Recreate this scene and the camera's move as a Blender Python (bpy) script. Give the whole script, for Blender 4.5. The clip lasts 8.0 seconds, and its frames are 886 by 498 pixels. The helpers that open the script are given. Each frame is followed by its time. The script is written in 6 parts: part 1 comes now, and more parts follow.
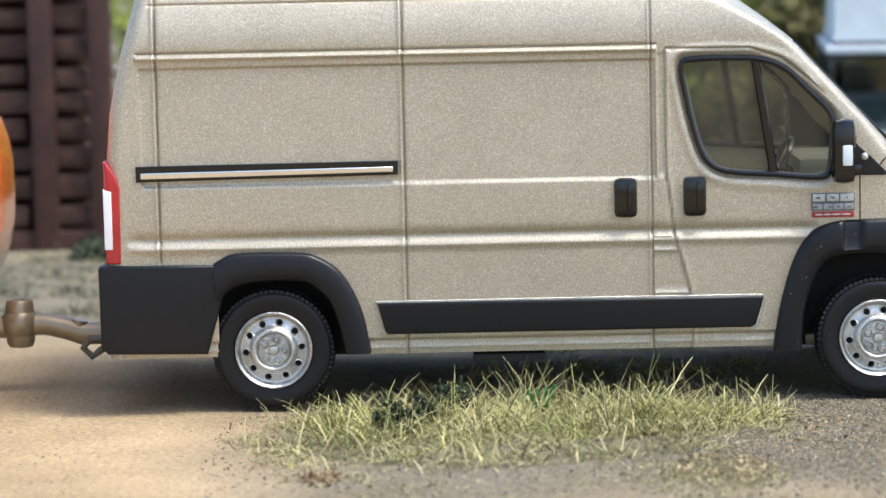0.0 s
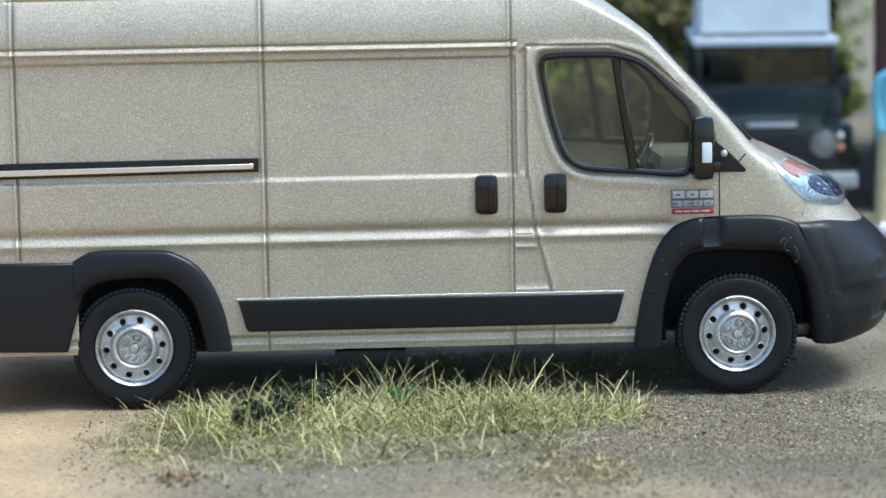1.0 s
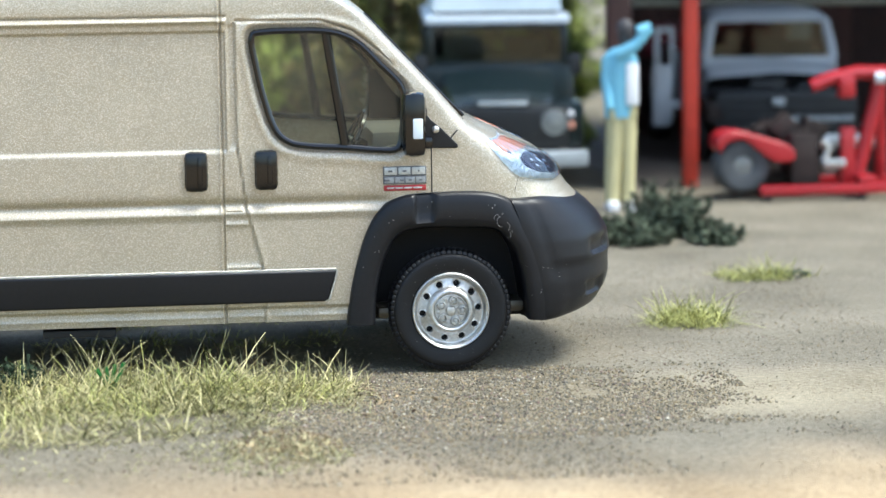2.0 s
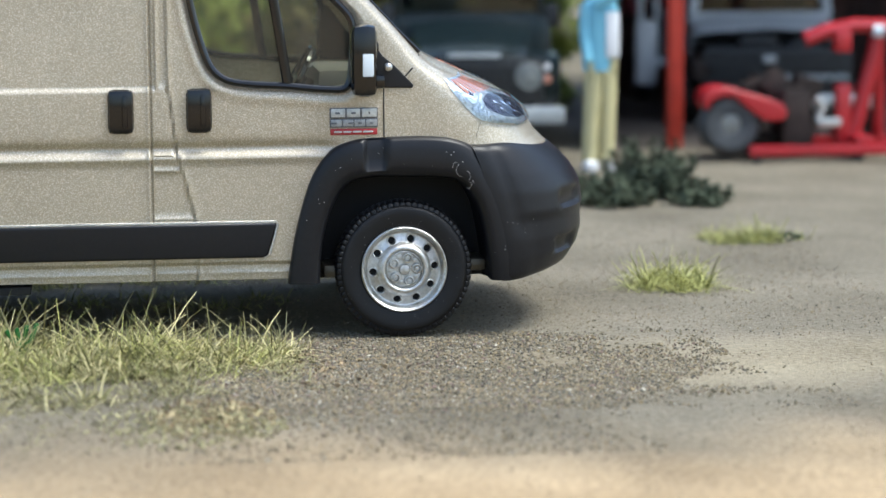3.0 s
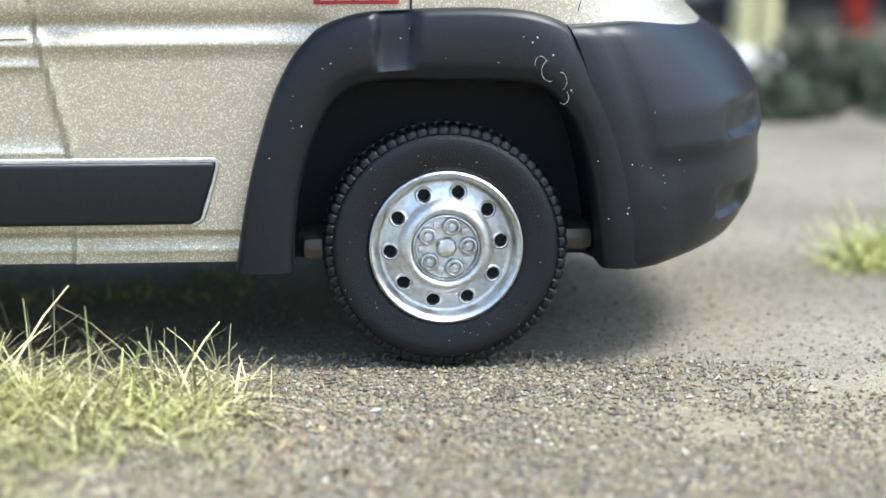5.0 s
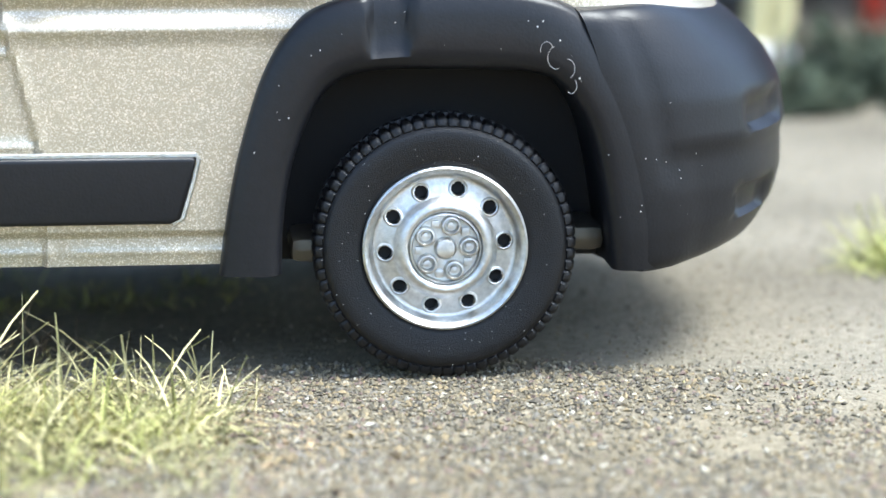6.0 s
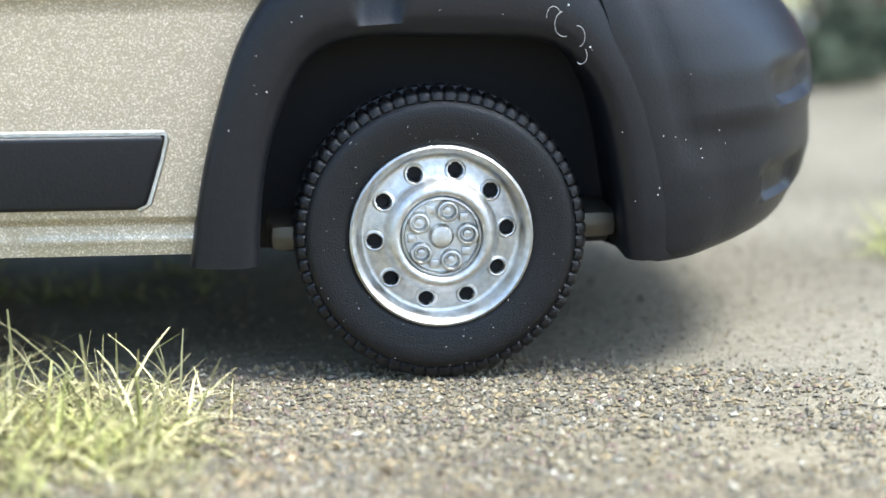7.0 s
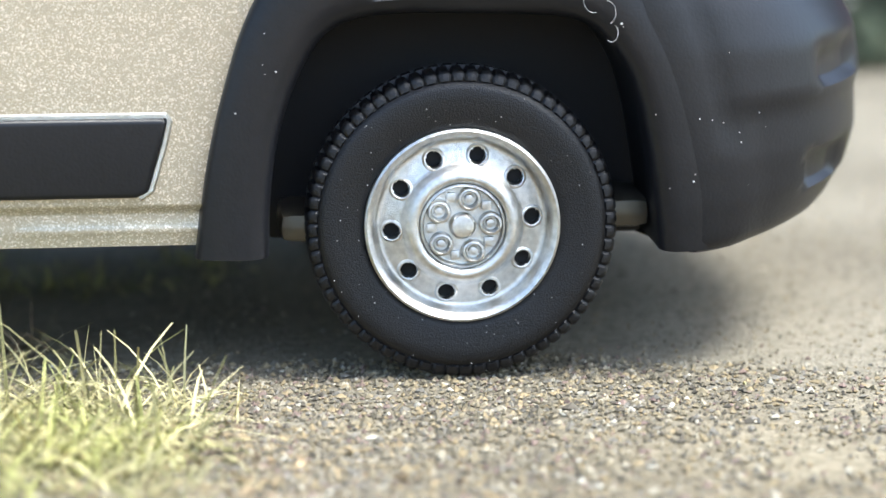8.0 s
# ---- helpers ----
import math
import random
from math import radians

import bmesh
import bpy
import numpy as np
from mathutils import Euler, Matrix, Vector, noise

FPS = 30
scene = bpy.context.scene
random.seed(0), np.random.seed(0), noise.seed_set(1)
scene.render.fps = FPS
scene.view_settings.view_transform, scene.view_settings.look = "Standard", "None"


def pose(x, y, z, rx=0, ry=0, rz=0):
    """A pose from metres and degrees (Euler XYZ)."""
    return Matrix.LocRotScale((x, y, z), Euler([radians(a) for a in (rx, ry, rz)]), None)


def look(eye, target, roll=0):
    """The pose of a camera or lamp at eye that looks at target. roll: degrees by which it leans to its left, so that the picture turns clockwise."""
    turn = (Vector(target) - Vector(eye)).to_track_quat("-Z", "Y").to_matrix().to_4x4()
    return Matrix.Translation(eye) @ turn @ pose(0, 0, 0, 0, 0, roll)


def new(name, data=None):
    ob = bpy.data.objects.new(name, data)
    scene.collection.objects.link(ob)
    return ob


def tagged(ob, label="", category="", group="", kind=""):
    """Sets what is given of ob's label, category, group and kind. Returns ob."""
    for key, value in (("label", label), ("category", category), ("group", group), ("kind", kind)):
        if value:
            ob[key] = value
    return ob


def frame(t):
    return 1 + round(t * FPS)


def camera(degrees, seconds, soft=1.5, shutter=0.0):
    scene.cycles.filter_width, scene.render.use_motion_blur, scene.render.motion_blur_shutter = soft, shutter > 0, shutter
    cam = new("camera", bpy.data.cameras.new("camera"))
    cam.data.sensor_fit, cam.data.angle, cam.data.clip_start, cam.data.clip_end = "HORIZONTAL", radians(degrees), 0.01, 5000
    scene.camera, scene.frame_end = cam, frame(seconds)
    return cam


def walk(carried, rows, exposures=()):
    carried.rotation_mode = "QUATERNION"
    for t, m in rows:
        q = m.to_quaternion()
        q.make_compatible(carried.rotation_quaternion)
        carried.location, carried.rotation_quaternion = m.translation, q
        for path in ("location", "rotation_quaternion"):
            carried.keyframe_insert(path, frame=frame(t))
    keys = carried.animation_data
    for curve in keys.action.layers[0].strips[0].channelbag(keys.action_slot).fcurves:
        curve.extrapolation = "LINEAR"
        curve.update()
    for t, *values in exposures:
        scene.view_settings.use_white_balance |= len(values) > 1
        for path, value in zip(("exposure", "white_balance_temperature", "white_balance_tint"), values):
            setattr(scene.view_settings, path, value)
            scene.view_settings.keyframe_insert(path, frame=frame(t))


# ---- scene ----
# A 1:64 diorama. All lengths below are written in full-size metres and brought to the model's size by S.
S = 1.0 / 64.0
cam = camera(18.0, 8.0, soft=1.5)
PATH = [
    (0, (-0.116, -10.968, 2.872), (-0.118, -8.983, 2.627), -1.2),
    (0.5, (-0.071, -10.947, 2.952), (-0.023, -8.964, 2.695), -1.2),
    (1, (0.013, -10.953, 2.951), (0.094, -8.971, 2.692), -1.0),
    (1.5, (0.178, -10.834, 2.895), (0.337, -8.858, 2.631), -1.1),
    (2, (0.357, -10.832, 2.892), (0.601, -8.866, 2.619), -0.7),
    (2.2, (0.369, -10.6, 2.821), (0.637, -8.637, 2.544), -0.8),
    (3.3, (0.818, -8.515, 2.491), (1.066, -6.553, 2.19), -0.1),
    (3.5, (0.84, -7.817, 2.505), (1.088, -5.86, 2.179), -0.2),
    (4, (1.597, -5.691, 2.117), (1.746, -3.723, 1.792), -0.2),
    (4.5, (1.558, -3.644, 2.001), (1.742, -1.688, 1.623), 0.1),
    (4.7, (1.58, -3.35, 1.93), (1.761, -1.394, 1.555), 0.1),
    (5.8, (1.696, -2.47, 1.735), (1.866, -0.514, 1.370), 0.0),
    (6, (1.698, -2.464, 1.724), (1.869, -0.506, 1.357), -0.1),
    (6.5, (1.708, -2.464, 1.767), (1.881, -0.508, 1.385), -0.3),
    (7, (1.75, -1.741, 1.628), (1.927, 0.213, 1.241), -0.2),
    (7.5, (1.777, -1.328, 1.572), (1.95, 0.625, 1.179), -0.1),
    (8, (1.808, -1.333, 1.561), (1.963, 0.621, 1.163), -0.3),
]


EXPOSURES = [
    (0.0, 0.70, 6200, 7), (0.5, 0.40, 5950, 4), (1.0, 0.53, 5600, 2), (1.5, 0.82, 5720, 2), (2.0, 0.98, 6000, 2), (2.2, 1.00, 6200, 4),
    (3.3, 0.56, 5950, 4), (3.5, 0.56, 5900, 3), (4.0, 0.87, 5780, 3), (4.5, 1.10, 5820, 3), (6.0, 1.52, 5780, 3), (7.0, 1.46, 5820, 3), (7.5, 1.61, 6000, 5), (8.0, 1.55, 6050, 5),
]


def scaled(p):
    return tuple(S * v for v in p)


# a macro lens: the focus rests on the van's near flank
focus = new("focus_mark")
focus.location = scaled((2.34, 4.80, 0.5))
cam.data.dof.use_dof = True
cam.data.dof.focus_object = focus
cam.data.dof.aperture_fstop = 56.0
walk(cam, [(t, look(scaled(eye), scaled(target), roll)) for t, eye, target, roll in PATH], EXPOSURES)

# ---- world and light ----
world = bpy.data.worlds.new("daylight")
scene.world = world
world.use_nodes = True
sky = world.node_tree.nodes.new("ShaderNodeTexSky")
sky.sky_type = "NISHITA"
sky.sun_disc = False
sky.sun_elevation = radians(63)
sky.sun_rotation = radians(114)
sky.dust_density = 3.0
back = world.node_tree.nodes["Background"]
back.inputs["Strength"].default_value = 0.20
world.node_tree.links.new(sky.outputs["Color"], back.inputs["Color"])
sun = new("sun", bpy.data.lights.new("sun", "SUN"))
sun.data.energy = 2.2
sun.data.angle = radians(20)
sun.data.color = (1.0, 0.97, 0.92)
sun.matrix_world = look((0.68, -0.30, 1.42), (0, 0, 0))

# ---- materials ----
def material(name, base, rough=0.6, metal=0.0, vary=0.25, grain=6.0, coarse=0.8, bump=0.0, bump_size=None, tint=None, coat=0.0, islands=0.0, spec=0.5):
    """A procedural surface: base colour varied at two scales (features per full-size metre), with fine relief."""
    m = bpy.data.materials.new(name)
    m.use_nodes = True
    nt = m.node_tree
    n, l = nt.nodes, nt.links
    bsdf = n["Principled BSDF"]
    bsdf.inputs["Roughness"].default_value = rough
    bsdf.inputs["Metallic"].default_value = metal
    bsdf.inputs["Coat Weight"].default_value = coat
    bsdf.inputs["Coat Roughness"].default_value = 0.12
    bsdf.inputs["Specular IOR Level"].default_value = spec
    co = n.new("ShaderNodeTexCoord")
    fine = n.new("ShaderNodeTexNoise")
    fine.inputs["Scale"].default_value = grain / S
    fine.inputs["Detail"].default_value = 4
    wide = n.new("ShaderNodeTexNoise")
    wide.inputs["Scale"].default_value = coarse / S
    wide.inputs["Detail"].default_value = 3
    for t in (fine, wide):
        l.new(co.outputs["Object"], t.inputs["Vector"])
    mix = n.new("ShaderNodeMath")
    mix.operation = "ADD"
    l.new(fine.outputs["Fac"], mix.inputs[0])
    l.new(wide.outputs["Fac"], mix.inputs[1])
    fac = mix.outputs[0]
    if islands:
        geo = n.new("ShaderNodeNewGeometry")
        mul = n.new("ShaderNodeMath")
        mul.operation = "MULTIPLY_ADD"
        mul.inputs[1].default_value = islands
        l.new(geo.outputs["Random Per Island"], mul.inputs[0])
        l.new(fac, mul.inputs[2])
        sub = n.new("ShaderNodeMath")
        sub.operation = "SUBTRACT"
        sub.inputs[1].default_value = islands * 0.5
        l.new(mul.outputs[0], sub.inputs[0])
        fac = sub.outputs[0]
    ramp = n.new("ShaderNodeMapRange")
    ramp.inputs["From Min"].default_value = 0.65
    ramp.inputs["From Max"].default_value = 1.35
    l.new(fac, ramp.inputs["Value"])
    col = n.new("ShaderNodeMix")
    col.data_type = "RGBA"
    lo = tuple(c * (1 - vary) for c in base)
    hi = tint or tuple(min(1.0, c * (1 + vary)) for c in base)
    col.inputs["A"].default_value = (*lo, 1)
    col.inputs["B"].default_value = (*hi, 1)
    l.new(ramp.outputs["Result"], col.inputs["Factor"])
    l.new(col.outputs["Result"], bsdf.inputs["Base Color"])
    if bump:
        b = n.new("ShaderNodeBump")
        b.inputs["Strength"].default_value = bump
        b.inputs["Distance"].default_value = 0.02 * S
        grainy = fine
        if bump_size:
            grainy = n.new("ShaderNodeTexNoise")
            grainy.inputs["Scale"].default_value = bump_size / S
            grainy.inputs["Detail"].default_value = 3
            l.new(co.outputs["Object"], grainy.inputs["Vector"])
        l.new(grainy.outputs["Fac"], b.inputs["Height"])
        l.new(b.outputs["Normal"], bsdf.inputs["Normal"])
    return m


def flake_paint(name, base, bright):
    """Metallic paint with flakes that the macro lens resolves, under a thin clear coat."""
    m = material(name, base, rough=0.38, metal=0.55, vary=0.08, grain=3, coarse=0.7, coat=0.5)
    n, l = m.node_tree.nodes, m.node_tree.links
    bsdf = n["Principled BSDF"]
    co = n["Texture Coordinate"]
    old = bsdf.inputs["Base Color"].links[0].from_socket
    cells = n.new("ShaderNodeTexVoronoi")
    cells.inputs["Scale"].default_value = 300 / S
    l.new(co.outputs["Object"], cells.inputs["Vector"])
    sep = n.new("ShaderNodeSeparateColor")
    l.new(cells.outputs["Color"], sep.inputs["Color"])
    power = n.new("ShaderNodeMath")
    power.operation = "POWER"
    power.inputs[1].default_value = 4.0
    l.new(sep.outputs["Red"], power.inputs[0])
    mix = n.new("ShaderNodeMix")
    mix.data_type = "RGBA"
    mix.inputs["B"].default_value = (*bright, 1)
    l.new(old, mix.inputs["A"])
    amount = n.new("ShaderNodeMath")
    amount.operation = "MULTIPLY"
    amount.inputs[1].default_value = 0.72
    l.new(power.outputs[0], amount.inputs[0])
    l.new(amount.outputs[0], mix.inputs["Factor"])
    l.new(mix.outputs["Result"], bsdf.inputs["Base Color"])
    tilt = n.new("ShaderNodeBump")
    tilt.inputs["Strength"].default_value = 0.4
    tilt.inputs["Distance"].default_value = 0.006 * S
    l.new(sep.outputs["Green"], tilt.inputs["Height"])
    l.new(tilt.outputs["Normal"], bsdf.inputs["Normal"])
    return m


def glass(name, tint, rough=0.02, dust=0.0):
    """Moulded clear plastic; dust is the share of flat grey mixed in to stand in for reflected light."""
    m = bpy.data.materials.new(name)
    m.use_nodes = True
    n, l = m.node_tree.nodes, m.node_tree.links
    n.remove(n["Principled BSDF"])
    clear = n.new("ShaderNodeBsdfTransparent")
    clear.inputs["Color"].default_value = (*tint, 1)
    gloss = n.new("ShaderNodeBsdfGlossy")
    gloss.inputs["Roughness"].default_value = rough
    fres = n.new("ShaderNodeFresnel")
    fres.inputs["IOR"].default_value = 1.5
    mix = n.new("ShaderNodeMixShader")
    l.new(fres.outputs[0], mix.inputs[0])
    l.new(clear.outputs[0], mix.inputs[1])
    l.new(gloss.outputs[0], mix.inputs[2])
    top = mix.outputs[0]
    # Flat grey lightens the pane as a reflected haze would.
    if dust:
        haze = n.new("ShaderNodeBsdfDiffuse")
        haze.inputs["Color"].default_value = (0.46, 0.45, 0.38, 1)
        dusty = n.new("ShaderNodeMixShader")
        dusty.inputs[0].default_value = dust
        l.new(top, dusty.inputs[1])
        l.new(haze.outputs[0], dusty.inputs[2])
        top = dusty.outputs[0]
    l.new(top, n["Material Output"].inputs["Surface"])
    return m


GOLD = flake_paint("champagne_flake_paint", (0.378, 0.333, 0.248), (0.88, 0.81, 0.69))
BLACK = material("satin_black_plastic", (0.0075, 0.0078, 0.0095), rough=0.38, vary=0.2, grain=40, bump=0.05, bump_size=120, spec=0.30)
GLOSS_BLACK = material("gloss_black_plastic", (0.004, 0.0038, 0.0045), rough=0.13, vary=0.15, spec=0.5)
RUBBER = material("tyre_rubber", (0.0042, 0.0042, 0.0048), rough=0.40, vary=0.3, grain=25, bump=0.22, bump_size=260, spec=0.36)
SILVER = material("worn_silver_plating", (0.58, 0.575, 0.55), rough=0.30, metal=1.0, vary=0.30, grain=60, coarse=6, bump=0.22, bump_size=300)
CHROME = material("bright_chrome", (0.8, 0.81, 0.83), rough=0.15, metal=1.0, vary=0.05)
HOLE = material("dark_recess", (0.006, 0.006, 0.007), rough=0.8, vary=0.2)
DARK = material("dark_underbody", (0.012, 0.012, 0.012), rough=0.7, vary=0.3)
METAL = material("cast_underbody_metal", (0.085, 0.075, 0.055), rough=0.45, metal=0.6, vary=0.4, grain=15)
GLASS = glass("tinted_window_glass", (0.78, 0.80, 0.72), dust=0.05)
DIM_GLASS = glass("dim_windscreen_glass", (0.55, 0.57, 0.50))
CLEAR = glass("clear_lamp_lens", (0.92, 0.95, 1.0))
RED_LENS = material("red_lamp_lens", (0.36, 0.012, 0.02), rough=0.2, vary=0.15, coat=0.6)
WHITE_LENS = material("white_lamp_lens", (0.75, 0.74, 0.76), rough=0.3, vary=0.05)
LAMP_DARK = material("dark_lamp_reflector", (0.035, 0.045, 0.08), rough=0.2, metal=0.6, vary=0.8, grain=40, bump=0.8, bump_size=60)
AMBER = material("amber_lamp_lens", (0.52, 0.22, 0.15), rough=0.25, vary=0.35, coat=0.5)
BADGE_GREY = material("dull_badge_print", (0.30, 0.31, 0.31), rough=0.4, metal=0.2, vary=0.35, grain=60)
GREY_TRIM = material("grey_interior_plastic", (0.17, 0.165, 0.145), rough=0.6, vary=0.2)
BEIGE_TRIM = material("beige_interior_plastic", (0.42, 0.40, 0.31), rough=0.6, vary=0.15)
LAMP = material("silvered_lamp_bowl", (0.50, 0.58, 0.62), rough=0.22, metal=0.6, vary=0.45, grain=30, bump=0.6, bump_size=45)
BADGE_EDGE = material("grey_badge_outline", (0.12, 0.125, 0.135), rough=0.4, vary=0.15)
BADGE = material("silver_badge_print", (0.46, 0.48, 0.47), rough=0.38, metal=0.3, vary=0.35, grain=50)
BADGE_RED = material("dark_red_badge_print", (0.32, 0.02, 0.025), rough=0.4, vary=0.15)
BRASS = material("tan_coupling_paint", (0.30, 0.23, 0.14), rough=0.35, metal=0.4, vary=0.2, coat=0.3)
ORANGE = material("orange_gloss_paint", (0.75, 0.16, 0.015), rough=0.2, vary=0.1, coat=0.8)
SAND = material("sandy_ground", (0.182, 0.157, 0.112), rough=0.95, vary=0.34, grain=30, coarse=0.9, tint=(0.282, 0.250, 0.186), bump=0.8, bump_size=90, spec=0.15)


def add_warm_sand(m, colour):
    """Warmer, lighter sand colour past the van's tail and along the front of the layout."""
    n, l = m.node_tree.nodes, m.node_tree.links
    bsdf = n["Principled BSDF"]
    old = bsdf.inputs["Base Color"].links[0].from_socket
    co = n["Texture Coordinate"]
    sep = n.new("ShaderNodeSeparateXYZ")
    l.new(co.outputs["Object"], sep.inputs[0])
    wob = n.new("ShaderNodeTexNoise")
    wob.inputs["Scale"].default_value = 0.7 / S
    wob.inputs["Detail"].default_value = 5
    l.new(co.outputs["Object"], wob.inputs["Vector"])
    sides = []
    for axis, a, b in (("X", -0.5, -1.7), ("Y", 2.9, 1.1)):
        ramp = n.new("ShaderNodeMapRange")
        ramp.interpolation_type = "SMOOTHSTEP"
        ramp.inputs["From Min"].default_value = a * S
        ramp.inputs["From Max"].default_value = b * S
        shift = n.new("ShaderNodeMath")
        shift.operation = "MULTIPLY_ADD"
        shift.inputs[1].default_value = 1.6 * S
        l.new(wob.outputs["Fac"], shift.inputs[0])
        l.new(sep.outputs[axis], shift.inputs[2])
        less = n.new("ShaderNodeMath")
        less.operation = "SUBTRACT"
        less.inputs[1].default_value = 0.8 * S
        l.new(shift.outputs[0], less.inputs[0])
        l.new(less.outputs[0], ramp.inputs["Value"])
        sides.append(ramp.outputs["Result"])
    top = n.new("ShaderNodeMath")
    top.operation = "MAXIMUM"
    l.new(sides[0], top.inputs[0])
    l.new(sides[1], top.inputs[1])
    far = n.new("ShaderNodeMapRange")
    far.inputs["From Min"].default_value = 9.0 * S
    far.inputs["From Max"].default_value = 6.5 * S
    l.new(sep.outputs["Y"], far.inputs["Value"])
    both = n.new("ShaderNodeMath")
    both.operation = "MULTIPLY"
    l.new(top.outputs[0], both.inputs[0])
    l.new(far.outputs["Result"], both.inputs[1])
    mix = n.new("ShaderNodeMix")
    mix.data_type = "RGBA"
    mix.blend_type = "MULTIPLY"
    mix.inputs["B"].default_value = (*colour, 1)
    l.new(both.outputs[0], mix.inputs["Factor"])
    l.new(old, mix.inputs["A"])
    l.new(mix.outputs["Result"], bsdf.inputs["Base Color"])
    mix.clamp_result = False


def add_sunny_strip(m, colour):
    """A pale strip that runs off to the side from before the front wheel; sunlit brightness is put into its tint too.
    """
    n, l = m.node_tree.nodes, m.node_tree.links
    bsdf = n["Principled BSDF"]
    old = bsdf.inputs["Base Color"].links[0].from_socket
    co = n["Texture Coordinate"]
    wob = n.new("ShaderNodeTexNoise")
    wob.inputs["Scale"].default_value = 1.1 / S
    wob.inputs["Detail"].default_value = 6
    l.new(co.outputs["Object"], wob.inputs["Vector"])
    warp = n.new("ShaderNodeVectorMath")
    warp.operation = "MULTIPLY_ADD"
    warp.inputs[1].default_value = (0.9 * S, 0.9 * S, 0.0)
    l.new(wob.outputs["Color"], warp.inputs[0])
    l.new(co.outputs["Object"], warp.inputs[2])
    sep = n.new("ShaderNodeSeparateXYZ")
    l.new(warp.outputs[0], sep.inputs[0])
    off = n.new("ShaderNodeMath")
    off.operation = "SUBTRACT"
    off.inputs[1].default_value = 4.35 * S
    l.new(sep.outputs["Y"], off.inputs[0])
    away = n.new("ShaderNodeMath")
    away.operation = "ABSOLUTE"
    l.new(off.outputs[0], away.inputs[0])
    masks = []
    for socket, a, b in ((away.outputs[0], 1.0, 0.15), (sep.outputs["X"], 2.5, 3.5)):
        ramp = n.new("ShaderNodeMapRange")
        ramp.interpolation_type = "SMOOTHSTEP"
        ramp.inputs["From Min"].default_value = a * S
        ramp.inputs["From Max"].default_value = b * S
        l.new(socket, ramp.inputs["Value"])
        masks.append(ramp.outputs["Result"])
    both = n.new("ShaderNodeMath")
    both.operation = "MULTIPLY"
    l.new(masks[0], both.inputs[0])
    l.new(masks[1], both.inputs[1])
    mix = n.new("ShaderNodeMix")
    mix.data_type = "RGBA"
    mix.blend_type = "MULTIPLY"
    mix.clamp_result = False
    mix.inputs["B"].default_value = (*colour, 1)
    l.new(both.outputs[0], mix.inputs["Factor"])
    l.new(old, mix.inputs["A"])
    l.new(mix.outputs["Result"], bsdf.inputs["Base Color"])


def grain_mix(name, colours):
    """Mixed mineral grains: each grain takes one colour of the row."""
    m = bpy.data.materials.new(name)
    m.use_nodes = True
    n, l = m.node_tree.nodes, m.node_tree.links
    bsdf = n["Principled BSDF"]
    bsdf.inputs["Roughness"].default_value = 0.85
    bsdf.inputs["Specular IOR Level"].default_value = 0.25
    geo = n.new("ShaderNodeNewGeometry")
    ramp = n.new("ShaderNodeValToRGB")
    ramp.color_ramp.interpolation = "CONSTANT"
    stops = ramp.color_ramp.elements
    while len(stops) < len(colours):
        stops.new(0.5)
    for k, (at, c) in enumerate(colours):
        stops[k].position = at
        stops[k].color = (*c, 1)
    l.new(geo.outputs["Random Per Island"], ramp.inputs["Fac"])
    tex = n.new("ShaderNodeTexNoise")
    tex.inputs["Scale"].default_value = 70 / S
    co = n.new("ShaderNodeTexCoord")
    l.new(co.outputs["Object"], tex.inputs["Vector"])
    mix = n.new("ShaderNodeMix")
    mix.data_type = "RGBA"
    mix.blend_type = "OVERLAY"
    mix.inputs["Factor"].default_value = 0.6
    l.new(ramp.outputs["Color"], mix.inputs["A"])
    l.new(tex.outputs["Fac"], mix.inputs["B"])
    l.new(mix.outputs["Result"], bsdf.inputs["Base Color"])
    return m


add_warm_sand(SAND, (2.05, 1.72, 1.38))
# Lifts the ground colour where the sunny patch lies beside the front wheel.
add_sunny_strip(SAND, (1.42, 1.38, 1.28))
GRIT = grain_mix("loose_mixed_grit", ((0.0, (0.150, 0.128, 0.088)), (0.22, (0.215, 0.178, 0.112)), (0.42, (0.100, 0.086, 0.064)), (0.56, (0.260, 0.202, 0.115)), (0.70, (0.180, 0.163, 0.132)), (0.82, (0.31, 0.27, 0.190)), (0.91, (0.190, 0.135, 0.110)), (0.97, (0.42, 0.385, 0.30))))
GRASS = material("dry_static_grass", (0.24, 0.225, 0.080), rough=0.6, vary=0.5, grain=2, tint=(0.60, 0.53, 0.27), islands=1.4, spec=0.3)
GRASS_FRESH = material("yellow_green_grass", (0.24, 0.25, 0.070), rough=0.6, vary=0.4, grain=2, tint=(0.50, 0.49, 0.17), islands=1.2, spec=0.3)
MOSS = material("dark_green_foam_foliage", (0.022, 0.040, 0.020), rough=0.85, vary=0.5, grain=12, tint=(0.06, 0.085, 0.045), islands=1.2, spec=0.2)
SHRUB = material("grey_green_foam_foliage", (0.035, 0.048, 0.028), rough=0.9, vary=0.5, grain=8, tint=(0.11, 0.13, 0.085), islands=1.3, spec=0.15)
BROWN_LEAF = material("brown_scatter", (0.22, 0.15, 0.10), rough=0.85, vary=0.4, grain=10, tint=(0.40, 0.30, 0.17), islands=1.3, spec=0.2)
ORANGE_LEAF = material("orange_brown_scatter", (0.34, 0.23, 0.130), rough=0.85, vary=0.4, grain=10, tint=(0.50, 0.42, 0.23), islands=1.4, spec=0.2)
PALE_PATCH = material("pale_green_scatter", (0.28, 0.25, 0.14), rough=0.9, vary=0.3, grain=10, tint=(0.40, 0.37, 0.2), islands=1.2, spec=0.2)
